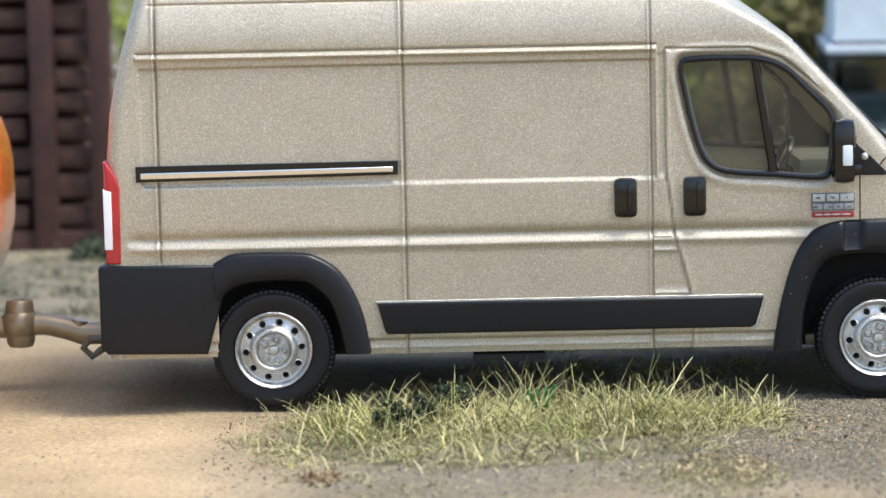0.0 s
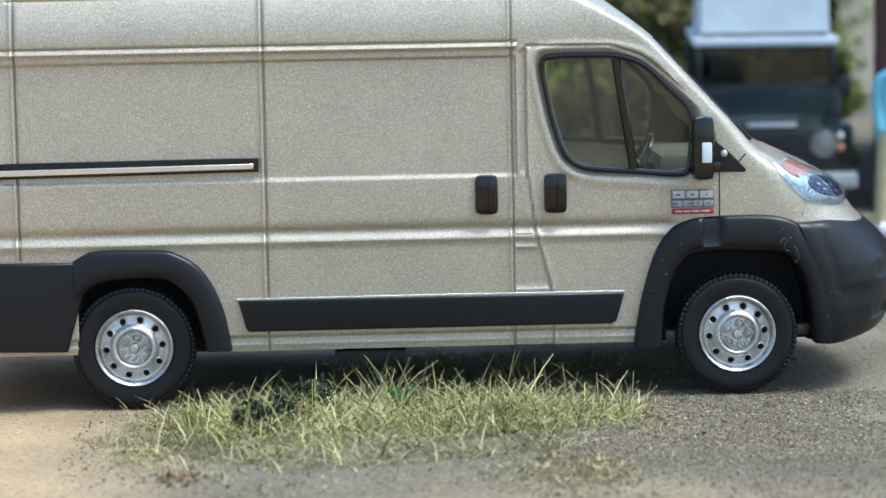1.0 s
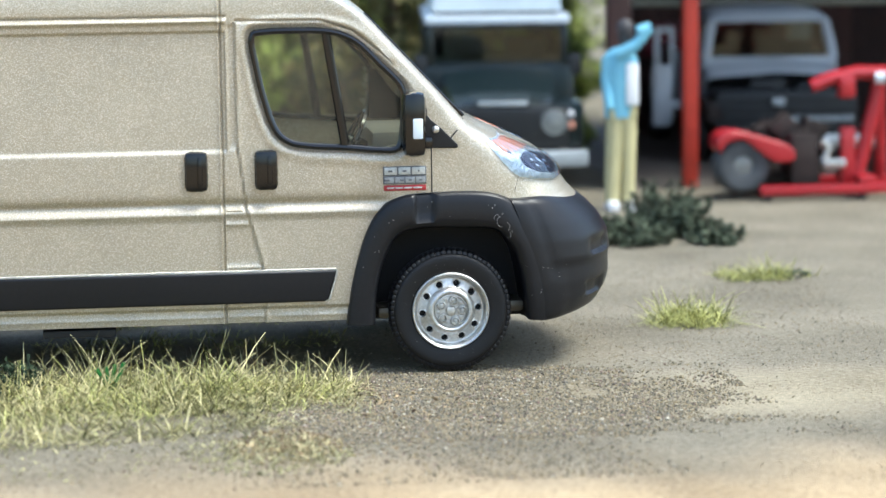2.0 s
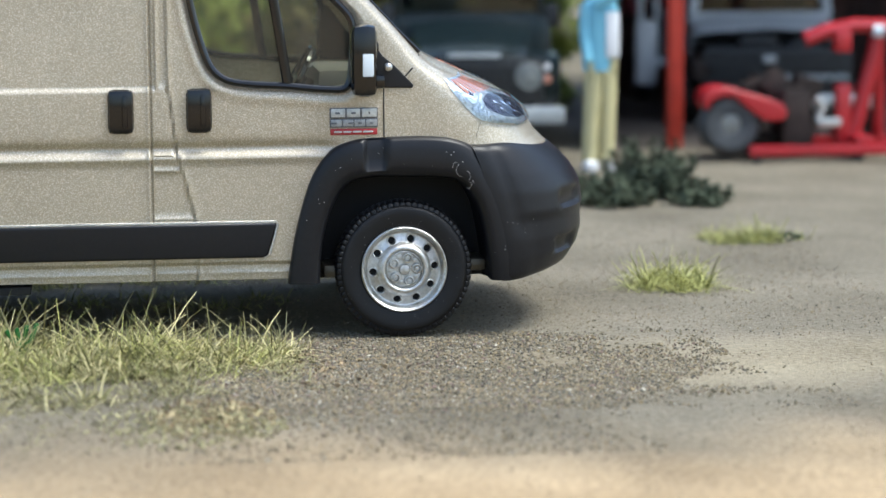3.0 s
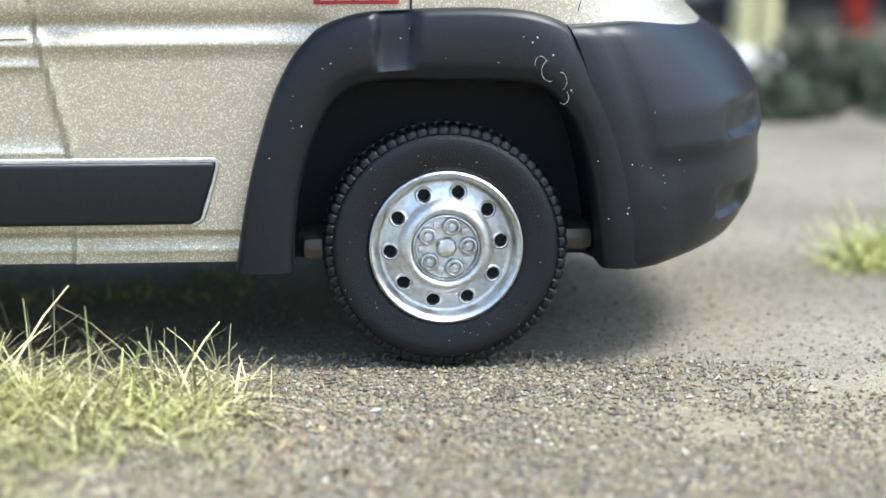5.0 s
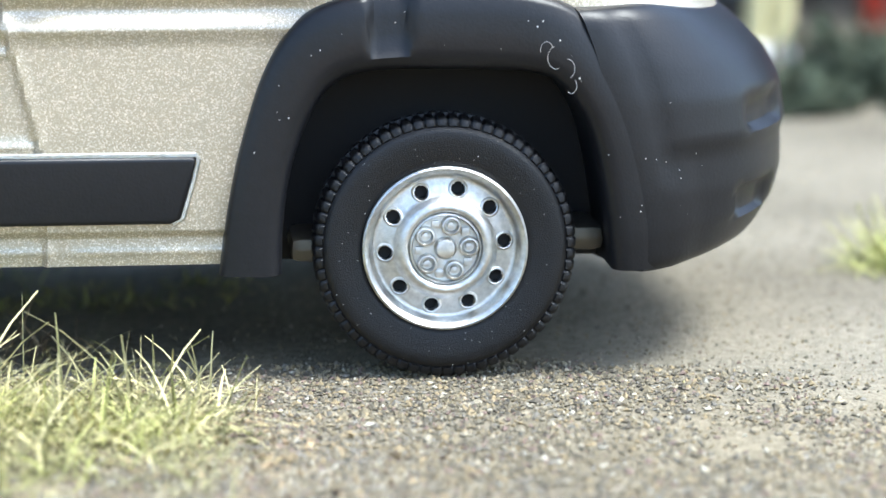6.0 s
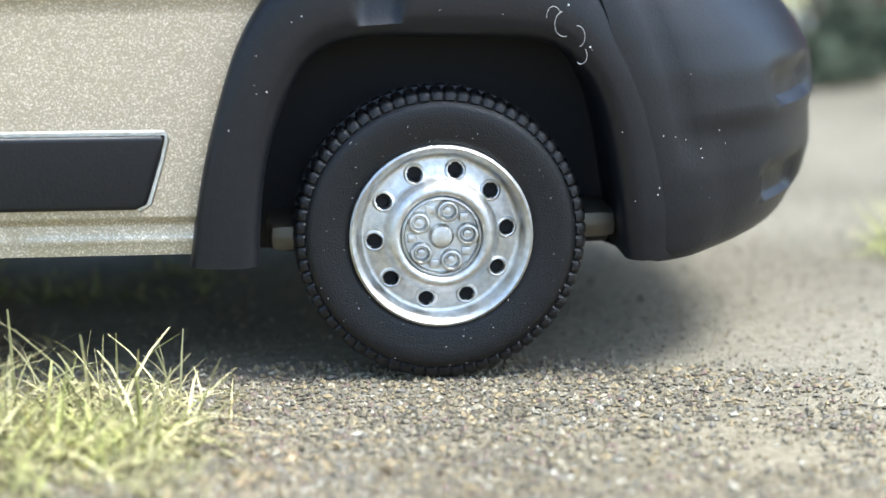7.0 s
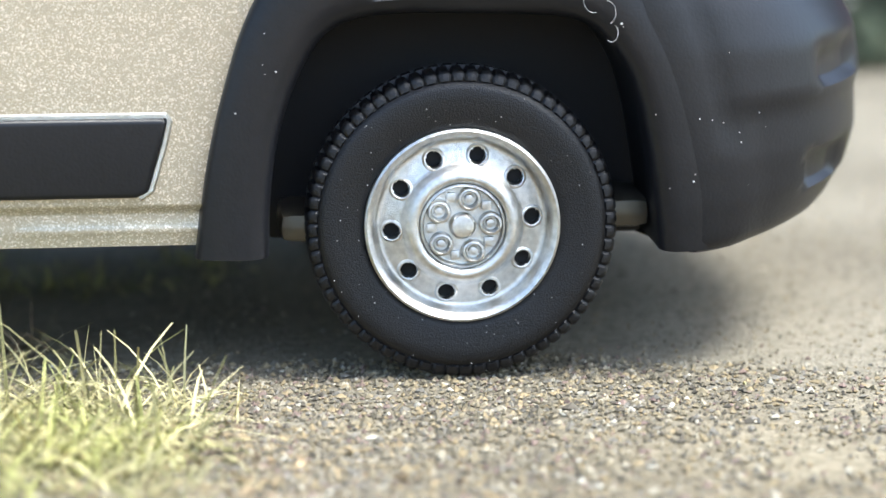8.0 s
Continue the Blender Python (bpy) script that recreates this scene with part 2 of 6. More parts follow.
BRIGHT_GREEN = material("bright_green_scrap", (0.02, 0.16, 0.03), rough=0.5, vary=0.3)
LEAF = material("yellow_green_leaves", (0.17, 0.24, 0.035), rough=0.6, vary=0.5, grain=1.0, coarse=0.3, tint=(0.46, 0.52, 0.12), islands=1.0, spec=0.3)
LEAF_DARK = material("olive_leaves", (0.10, 0.115, 0.04), rough=0.65, vary=0.5, grain=1.0, coarse=0.3, tint=(0.36, 0.31, 0.13), islands=1.0, spec=0.3)
BARK = material("rough_bark", (0.10, 0.075, 0.05), rough=0.9, vary=0.5, grain=8, bump=0.8)
RV_GREEN = material("dark_green_gloss_paint", (0.005, 0.011, 0.012), rough=0.26, vary=0.15, coat=0.15)
RV_BLACK = material("black_grille_plastic", (0.010, 0.011, 0.012), rough=0.5, vary=0.2)
WHITE = material("off_white_paint", (0.62, 0.68, 0.72), rough=0.4, vary=0.08)
POPTOP = material("pale_blue_fabric", (0.62, 0.70, 0.74), rough=0.75, vary=0.15, grain=5)
BUMPER_GREY = material("galvanised_bumper", (0.42, 0.45, 0.46), rough=0.45, metal=0.3, vary=0.15)
LENS_GREY = material("grey_lamp_glass", (0.20, 0.21, 0.20), rough=0.25, vary=0.3, grain=8)
SHED_RED = material("red_painted_post", (0.42, 0.035, 0.018), rough=0.5, vary=0.25, grain=6)
SHED_DARK = material("dark_red_brown_boards", (0.055, 0.022, 0.017), rough=0.75, vary=0.4, grain=5, islands=0.8)
FLOOR_DARK = material("dark_shed_floor", (0.10, 0.085, 0.07), rough=0.8, vary=0.4, grain=4)
PICKUP = material("faded_white_truck_paint", (0.46, 0.485, 0.50), rough=0.45, vary=0.15, grain=2)
HOIST_RED = material("bright_red_hoist_paint", (0.36, 0.008, 0.014), rough=0.4, vary=0.15, coat=0.3)
RUST = material("rusty_engine_metal", (0.035, 0.024, 0.02), rough=0.7, metal=0.3, vary=0.5, grain=8)
GREY_TYRE = material("dusty_grey_tyre", (0.065, 0.070, 0.075), rough=0.8, vary=0.3, grain=8)
LOG_DARK = material("dark_stained_timber", (0.050, 0.020, 0.014), rough=0.75, vary=0.45, grain=6)
LOG = material("stacked_brown_logs", (0.085, 0.038, 0.025), rough=0.8, vary=0.45, grain=7, tint=(0.16, 0.09, 0.062), islands=0.9)
BLUE_CLOTH = material("light_blue_figure_paint", (0.19, 0.47, 0.60), rough=0.6, vary=0.12)
STONE = material("grey_stones", (0.20, 0.19, 0.16), rough=0.9, vary=0.4, grain=6, bump=0.6, islands=0.6)
FIBRE = material("pale_dust_fibre", (0.42, 0.41, 0.4), rough=0.8, vary=0.1)


# ---- building helpers ----
def thing(name, at, label, category, group="", kind=""):
    """The Empty at a thing's base."""
    ob = new(name)
    ob.empty_display_size = 0.002
    ob.location = scaled(at)
    ob["base"] = at
    return tagged(ob, label, category, group, kind)


def part(name, bm, mtl, parent=None, label="", smooth=True, base=None):
    """One mesh object out of bm (in full-size metres of the whole place) under a thing or a part."""
    top = parent
    while top is not None and top.parent is not None:
        top = top.parent
    origin = Vector(top["base"]) if top is not None else Vector(base or (0, 0, 0))
    bmesh.ops.transform(bm, matrix=Matrix.Scale(S, 4) @ Matrix.Translation(-origin), verts=bm.verts)
    me = bpy.data.meshes.new(name)
    if smooth:
        for f in bm.faces:
            f.smooth = True
    bm.to_mesh(me)
    bm.free()
    if smooth:
        me.set_sharp_from_angle(angle=radians(38))
    me.materials.append(mtl)
    ob = new(name, me)
    if parent is not None:
        ob.parent = parent
    else:
        ob.location = origin * S
    if label:
        ob["label"] = label
    return ob


def box(bm, lo, hi, bevel=0.0, turn=None):
    """A box between two corners with rounded edges."""
    lo, hi = Vector(lo), Vector(hi)
    vs = bmesh.ops.create_cube(bm, size=1.0)["verts"]
    mid, size = (lo + hi) / 2, hi - lo
    for v in vs:
        v.co = Vector((v.co[0] * size[0], v.co[1] * size[1], v.co[2] * size[2]))
    if bevel:
        made = bmesh.ops.bevel(bm, geom=list({e for v in vs for e in v.link_edges}), offset=bevel, segments=2, affect="EDGES", profile=0.6)
        vs = list({v for v in made["verts"]} | {v for v in vs if v.is_valid})
    for v in vs:
        co = v.co
        if turn is not None:
            co = turn @ co
        v.co = co + mid
    return vs


def tube(bm, pts, r, seg=8, closed=False, squash=1.0, r1=None):
    """A round bar along pts."""
    pts = [Vector(p) for p in pts]
    rings = []
    n = len(pts)
    for i, p in enumerate(pts):
        a = pts[(i - 1) % n] if closed or i > 0 else p
        b = pts[(i + 1) % n] if closed or i < n - 1 else p
        d = (b - a).normalized()
        ref = Vector((0, 1, 0)) if abs(d.y) < 0.9 else Vector((1, 0, 0))
        u = d.cross(ref).normalized()
        w = u.cross(d).normalized()
        rad = r if r1 is None else r + (r1 - r) * i / max(1, n - 1)
        rings.append([bm.verts.new(p + u * (rad * math.cos(q)) + w * (rad * squash * math.sin(q))) for q in [2 * math.pi * k / seg for k in range(seg)]])
    for i in range(n if closed else n - 1):
        a, b = rings[i], rings[(i + 1) % n]
        for k in range(seg):
            bm.faces.new((a[k], a[(k + 1) % seg], b[(k + 1) % seg], b[k]))
    if not closed:
        bm.faces.new(rings[0][::-1])
        bm.faces.new(rings[-1])


def lathe(bm, profile, centre, seg=48):
    """A solid turned about the y axis through centre; the profile gives (radius, y)."""
    c = Vector(centre)
    rings = []
    for r, y in profile:
        if r < 1e-6:
            rings.append([bm.verts.new(c + Vector((0, y, 0)))])
        else:
            rings.append([bm.verts.new(c + Vector((r * math.cos(q), y, r * math.sin(q)))) for q in [2 * math.pi * k / seg for k in range(seg)]])
    for a, b in zip(rings, rings[1:]):
        for k in range(seg):
            k2 = (k + 1) % seg
            if len(a) == 1 and len(b) == 1:
                continue
            if len(a) == 1:
                bm.faces.new((a[0], b[k2], b[k]))
            elif len(b) == 1:
                bm.faces.new((a[k], a[k2], b[0]))
            else:
                bm.faces.new((a[k], a[k2], b[k2], b[k]))


def prism(bm, outline, y0, y1, bevel=0.0):
    """An outline in x and z, carried from y0 to y1, with its near rim rounded."""
    a = [bm.verts.new((x, y0, z)) for x, z in outline]
    b = [bm.verts.new((x, y1, z)) for x, z in outline]
    n = len(outline)
    near = bm.faces.new(a)
    far = bm.faces.new(b[::-1])
    for i in range(n):
        bm.faces.new((a[i], b[i], b[(i + 1) % n], a[(i + 1) % n]))
    bmesh.ops.recalc_face_normals(bm, faces=list({f for v in a + b for f in v.link_faces}))
    if bevel:
        bmesh.ops.bevel(bm, geom=list(near.edges), offset=bevel, segments=3, affect="EDGES", profile=0.6)
    return near, far


def grid(bm, rows, closed=False):
    """Faces over rows of places."""
    vs = [[bm.verts.new(p) for p in row] for row in rows]
    for a, b in zip(vs, vs[1:]):
        m = len(a)
        for k in range(m if closed else m - 1):
            k2 = (k + 1) % m
            bm.faces.new((a[k], a[k2], b[k2], b[k]))
    return vs


def smooth(a, b, x):
    t = min(1.0, max(0.0, (x - a) / (b - a)))
    return t * t * (3 - 2 * t)


def hump(x):
    return math.exp(-x * x)


def lerp_table(table, z):
    """Linear reading of a table of pairs."""
    if z <= table[0][0]:
        return table[0][1]
    for (z0, a), (z1, b) in zip(table, table[1:]):
        if z <= z1:
            return a + (b - a) * (z - z0) / (z1 - z0)
    return table[-1][1]


def rounded(pts, n, closed=False):
    """n places along a smooth curve through pts."""
    pts = [Vector((*p, 0)) if len(p) == 2 else Vector(p) for p in pts]
    m = len(pts)
    out = []
    spans = m if closed else m - 1
    for i in range(n):
        s = i / (n if closed else n - 1) * spans
        k = min(int(s), spans - 1)
        t = s - k
        def at(j):
            return pts[j % m] if closed else pts[min(max(j, 0), m - 1)]
        p0, p1, p2, p3 = at(k - 1), at(k), at(k + 1), at(k + 2)
        out.append(0.5 * (2 * p1 + (p2 - p0) * t + (2 * p0 - 5 * p1 + 4 * p2 - p3) * t * t + (3 * p1 - p0 - 3 * p2 + p3) * t ** 3))
    return out


def inside(x, z, poly):
    hit = False
    j = len(poly) - 1
    for i in range(len(poly)):
        (xi, zi), (xj, zj) = poly[i], poly[j]
        if (zi > z) != (zj > z) and x < (xj - xi) * (z - zi) / (zj - zi) + xi:
            hit = not hit
        j = i
    return hit


def edge_distance(x, z, poly):
    best = 9.0
    j = len(poly) - 1
    for i in range(len(poly)):
        (x0, z0), (x1, z1) = poly[j], poly[i]
        dx, dz = x1 - x0, z1 - z0
        t = max(0.0, min(1.0, ((x - x0) * dx + (z - z0) * dz) / (dx * dx + dz * dz + 1e-12)))
        best = min(best, math.hypot(x - x0 - t * dx, z - z0 - t * dz))
        j = i
    return best
MAT = material("olive_straw_matting", (0.20, 0.185, 0.085), rough=0.85, vary=0.45, grain=3, tint=(0.38, 0.35, 0.18), islands=1.4, spec=0.2)


# ---- ground ----
def ground_z(x, y):
    """Gentle humps of the modelled earth; flat where things stand."""
    n = noise.noise(Vector((x * 0.45, y * 0.45, 0.3))) * 0.5 + noise.noise(Vector((x * 1.7, y * 1.7, 4.0))) * 0.5
    near = 1 - smooth(8.0, 12.0, math.hypot(x - 1.0, y - 4.0))
    mound = 0.05 * hump((x - 0.4) / 1.2) * hump((y - 3.6) / 0.9)
    seat = 0.006 * (hump((x - 2.34) / 0.5) + hump((x + 1.11) / 0.5)) * (hump((y - 4.92) / 0.35) + hump((y - 6.64) / 0.35))
    return 0.016 * n * near + mound + seat


def build_ground():
    bm = bmesh.new()
    xs = [-1500, -300, -80, -40, -22, -14, -9] + [-7 + 0.09 * i for i in range(190)] + [11, 14, 20, 30, 60, 200, 1500]
    ys = [-1500, -300, -80, -30, -16, -9, -6, -4, -2] + [-1 + 0.09 * i for i in range(150)] + [13.5, 15, 17, 20, 25, 32, 60, 200, 1500]
    fine_x, fine_y = (-7, 10.1), (-1, 12.4)
    rows = []
    for y in ys:
        rows.append([(x, y, ground_z(x, y) - 0.004 if fine_x[0] <= x <= fine_x[1] and fine_y[0] <= y <= fine_y[1] else -0.004) for x in xs])
    grid(bm, rows)
    return tagged(part("ground", bm, SAND), "sandy brown model-railway earth with fine grit", "ground", kind="structure")


def build_grit():
    """Loose grains, thick where the earth is coarse beside the wheel and thin elsewhere."""
    rng = np.random.default_rng(5)
    corners = np.array([(1, 0, 0), (-1, 0, 0), (0, 1, 0), (0, -1, 0), (0, 0, 1), (0, 0, -1)], float)
    tris = np.array([(0, 2, 4), (2, 1, 4), (1, 3, 4), (3, 0, 4), (2, 0, 5), (1, 2, 5), (3, 1, 5), (0, 3, 5)])
    verts, faces, count = [], [], 0
    fields = (
        (64000, 0.9, 3.9, 2.9, 5.05, 0.0040, 0.0115, "belt"),
        (30000, 0.9, 4.2, 2.0, 4.2, 0.0035, 0.0090, "belt"),
        (9000, -2.6, 5.5, 0.6, 5.6, 0.002, 0.0055, ""),
        (9000, 1.6, 5.2, 4.6, 9.0, 0.003, 0.0065, ""),
        (3000, -1.4, 2.2, 2.2, 5.0, 0.004, 0.010, ""),
        (260, 1.0, 3.6, 2.9, 4.9, 0.012, 0.019, "belt"),
    )
    for n, x0, x1, y0, y1, small, big, kind in fields:
        for _ in range(n):
            x, y = rng.uniform(x0, x1), rng.uniform(y0, y1)
            if kind == "belt":
                thick = 0.75 + noise.noise(Vector((x * 1.1, y * 1.1, 9.0))) + 0.6 * noise.noise(Vector((x * 4.5, y * 4.5, 2.0)))
                thick -= 1.0 * smooth(2.4, 3.9, x) + 0.5 * smooth(4.8, 5.05, y) + 0.35 * smooth(3.4, 2.2, y) + 0.6 * smooth(1.3, 0.8, x)
                if thick < rng.uniform(-0.35, 1.25):
                    continue
            r = small + (big - small) * rng.random() ** 3
            spin = rng.uniform(0, math.pi)
            c, s = math.cos(spin), math.sin(spin)
            shape = corners * (r * rng.uniform(0.7, 1.4), r * rng.uniform(0.7, 1.3), r * rng.uniform(0.5, 0.9))
            shape = shape + rng.uniform(-0.35, 0.35, shape.shape) * r
            pts = np.stack([shape[:, 0] * c - shape[:, 1] * s + x, shape[:, 0] * s + shape[:, 1] * c + y, shape[:, 2] + ground_z(x, y) - r * 0.05], 1)
            verts.append(pts)
            faces.append(tris + count)
            count += 6
    me = bpy.data.meshes.new("grit")
    me.from_pydata((np.concatenate(verts) * S).tolist(), [], np.concatenate(faces).tolist())
    me.materials.append(GRIT)
    return tagged(new("grit", me), "loose tan and grey grit strewn over the earth", "gravel", kind="stuff")


def blades(name, mtl, spots, label, seed, lean=1.12):
    """Static grass: fans of bent tapered blades. Each spot: fans, x, y, reach in x, reach in y, shortest, longest, blades a fan."""
    rng = np.random.default_rng(seed)
    verts, faces = [], []
    for n, cx, cy, rx, ry, short, tall, many in spots:
        for _ in range(n):
            a, d = rng.uniform(0, 2 * math.pi), math.sqrt(rng.random())
            fx, fy = cx + rx * d * math.cos(a), cy + ry * d * math.sin(a)
            if noise.noise(Vector((fx * 2.4, fy * 2.4, seed))) < -0.25 - 0.3 * (1 - d):
                continue
            tall_here = tall * (1.1 - 0.45 * d) * rng.uniform(0.7, 1.1)
            bias = rng.uniform(0, 2 * math.pi)
            for _ in range(int(many * rng.uniform(0.5, 1.4))):
                x, y = fx + rng.normal(0, 0.05), fy + rng.normal(0, 0.05)
                h = short + (tall_here - short) * rng.random() ** 1.2
                way = rng.uniform(0, 2 * math.pi) if rng.random() < 0.8 else bias + rng.normal(0, 0.5)
                tilt = min(1.42, abs(rng.normal(lean, 0.42)))
                w = rng.uniform(0.0018, 0.0042)
                side = rng.uniform(0, math.pi)
                wx, wy = w * math.cos(side), w * math.sin(side)
                z0, b = ground_z(x, y) - 0.006, len(verts)
                droop = rng.uniform(0.0, 0.14)
                for t, wide in ((0, 1.0), (0.35, 1.0), (0.7, 0.75), (1.0, 0.45)):
                    q = min(1.52, tilt * 0.75 + droop * t + tilt * 0.35 * t)
                    px, py, pz = x + h * t * math.sin(q) * math.cos(way), y + h * t * math.sin(q) * math.sin(way), z0 + h * t * math.cos(q) + 0.004
                    verts += [(px - wx * wide, py - wy * wide, pz), (px + wx * wide, py + wy * wide, pz)]
                faces += [(b, b + 1, b + 3, b + 2), (b + 2, b + 3, b + 5, b + 4), (b + 4, b + 5, b + 7, b + 6)]
    me = bpy.data.meshes.new(name)
    me.from_pydata([(S * x, S * y, S * z) for x, y, z in verts], [], faces)
    me.materials.append(mtl)
    return tagged(new(name, me), label, "grass", kind="stuff")


def clump(name, mtl, at, reach, n, size, label, category, seed, kind=""):
    """A heap of torn foam or leaf flakes."""
    rng = np.random.default_rng(seed)
    verts, faces = [], []
    for _ in range(n):
        while True:
            p = rng.uniform(-1, 1, 3)
            p[2] = abs(p[2])
            if (p ** 2).sum() < 1 and noise.noise(Vector((p[0] * 2.6 + seed, p[1] * 2.6, p[2] * 2.6))) > -0.12 + 0.5 * (p[2] - 0.6):
                break
        c = np.array(at) + p * reach
        c[2] = max(c[2], at[2] + 0.2 * size)
        b = len(verts)
        axes = rng.normal(0, 1, (3, 3)) * size * rng.uniform(0.4, 1.1)
        for v in axes:
            verts.append(tuple(c + v * 0.6))
        verts.append(tuple(c - axes.mean(0)))
        faces += [(b, b + 1, b + 2), (b, b + 2, b + 3), (b, b + 3, b + 1), (b + 1, b + 3, b + 2)]
    me = bpy.data.meshes.new(name)
    me.from_pydata([(S * (x - at[0]), S * (y - at[1]), S * max(0.0, z - at[2])) for x, y, z in verts], [], faces)
    me.materials.append(mtl)
    ob = new(name, me)
    ob.location = scaled(at)
    return tagged(ob, label, category, kind=kind)


build_ground()
build_grit()
blades("grass", GRASS, [(250, 0.35, 4.30, 1.40, 0.66, 0.08, 0.42, 18), (60, 0.70, 4.50, 0.9, 0.36, 0.12, 0.44, 12), (70, 0.0, 3.70, 1.25, 0.55, 0.05, 0.32, 12), (42, 1.36, 4.50, 0.44, 0.34, 0.10, 0.40, 9), (26, 0.1, 3.0, 1.2, 0.5, 0.03, 0.18, 6), (80, 0.1, 3.45, 1.3, 0.5, 0.05, 0.30, 10)], "pale dry static grass lying in a loose patch", 3, 1.22)
blades("grass", GRASS_FRESH, [(190, 0.35, 4.20, 1.30, 0.70, 0.05, 0.36, 15), (50, -0.1, 3.5, 1.1, 0.5, 0.04, 0.20, 9), (16, 1.05, 4.25, 0.18, 0.15, 0.08, 0.30, 22), (14, 1.52, 4.20, 0.16, 0.14, 0.06, 0.26, 18)], "yellow-green static grass between the dry stalks", 31, 1.2)
blades("grass", SHRUB, [(40, 0.3, 4.1, 1.3, 0.8, 0.02, 0.12, 12)], "grey-green matted undergrowth below the dry stalks", 32)
blades("grass", MAT, [(420, 0.3, 4.0, 1.5, 0.95, 0.03, 0.20, 18), (90, 0.2, 2.95, 1.4, 0.6, 0.02, 0.10, 10)], "olive and straw stalks lying matted on the earth", 42, 1.42)
blades("grass_tuft", GRASS_FRESH, [(34, 4.08, 6.30, 0.24, 0.18, 0.10, 0.34, 30)], "yellow-green grass tuft standing alone on the sand", 4)
blades("grass_tuft", GRASS_FRESH, [(30, 4.96, 8.15, 0.34, 0.2, 0.06, 0.24, 24)], "low yellow-green grass tuft on the sand", 6)
blades("grass", GRASS, [(1, 3.02, 4.75, 0.01, 0.01, 0.05, 0.2, 1)], "single dry stalk lying on the grit", 40)
blades("grass", BROWN_LEAF, [(14, 0.95, 5.25, 0.45, 0.2, 0.08, 0.26, 14)], "brown stalks under the van", 41)

# ---- the van ----
SIDE, MID = 4.80, 5.78
NOSE = [(0.29, 3.27), (0.40, 3.325), (0.50, 3.345), (0.64, 3.342), (0.75, 3.325), (0.85, 3.275), (0.92, 3.222), (0.97, 3.172), (1.00, 3.142), (1.06, 3.098), (1.14, 3.04), (1.22, 2.95), (1.30, 2.76), (1.36, 2.64), (1.42, 2.52), (1.58, 2.36), (1.73, 2.22), (2.04, 1.93), (2.18, 1.76), (2.30, 1.60), (2.45, 1.42), (2.80, 1.36)]
CORNER = [(0.29, 0.62), (0.95, 0.66), (1.05, 0.60), (1.20, 0.50), (1.30, 0.32), (1.42, 0.20), (1.60, 0.15), (2.1, 0.13), (2.35, 0.28), (2.8, 0.26)]
ROUND = [(0.29, 2.5), (1.0, 2.5), (1.25, 2.6), (1.42, 3.4), (1.6, 4.0), (2.1, 4.0), (2.3, 3.2), (2.8, 2.5)]
REAR = [(0.29, -2.05), (0.9, -2.05), (1.45, -2.035), (1.73, -2.01), (2.05, -1.94), (2.37, -1.85), (2.6, -1.80), (2.8, -1.74)]
WINDOW = [(p[0], p[1]) for p in rounded([(1.235, 1.93), (1.30, 1.962), (1.50, 1.966), (1.68, 1.955), (1.82, 1.90), (1.95, 1.775), (2.065, 1.655), (2.085, 1.56), (2.075, 1.40), (2.05, 1.295), (1.95, 1.285), (1.74, 1.305), (1.55, 1.318), (1.43, 1.345), (1.355, 1.42), (1.30, 1.58), (1.262, 1.75)], 68, True)]
WINDOW = [(x, z + 0.010) for x, z in WINDOW]
REAR_OUT = [(-1.438, 0.868), (-1.341, 0.918), (-1.22, 0.928), (-1.087, 0.927), (-0.95, 0.922), (-0.865, 0.905), (-0.74, 0.830), (-0.648, 0.70), (-0.588, 0.54), (-0.553, 0.338)]
REAR_IN = [(-1.415, 0.628), (-1.36, 0.70), (-1.27, 0.745), (-1.092, 0.762), (-0.98, 0.758), (-0.902, 0.742), (-0.793, 0.646), (-0.745, 0.53), (-0.72, 0.42), (-0.705, 0.338)]
FRONT_OUT = [(1.742, 0.305), (1.768, 0.495), (1.808, 0.670), (1.866, 0.843), (1.948, 0.968), (2.066, 1.030), (2.237, 1.046), (2.46, 1.048), (2.60, 1.03), (2.70, 0.985), (2.775, 0.90), (2.858, 0.764), (2.92, 0.628), (2.95, 0.478), (2.97, 0.300)]
FRONT_IN = [(1.905, 0.305), (1.909, 0.42), (1.925, 0.55), (1.961, 0.672), (2.02, 0.782), (2.09, 0.828), (2.20, 0.843), (2.34, 0.842), (2.47, 0.838), (2.575, 0.829), (2.645, 0.793), (2.71, 0.70), (2.745, 0.58), (2.768, 0.44), (2.785, 0.300)]


def wall_y(z):
    """The near flank's y at height z: upright below, leaning in above, round to the roof."""
    y = SIDE + 0.022 * smooth(1.05, 2.1, z)
    if z > 2.08:
        t = min(0.985, (z - 2.08) / 0.70)
        y += 0.60 * (1 - math.sqrt(1 - t * t))
    return y


def flank(x, z):
    """The near flank's y anywhere ahead of the rear corner, with the nose drawn in."""
    xn, deep, p = lerp_table(NOSE, z), lerp_table(CORNER, z), lerp_table(ROUND, z)
    y = wall_y(z)
    t = (x - (xn - deep)) / deep
    if t <= 0:
        return y
    t = min(t, 0.9999)
    return MID - (MID - y) * (1 - t ** p) ** (1 / p)


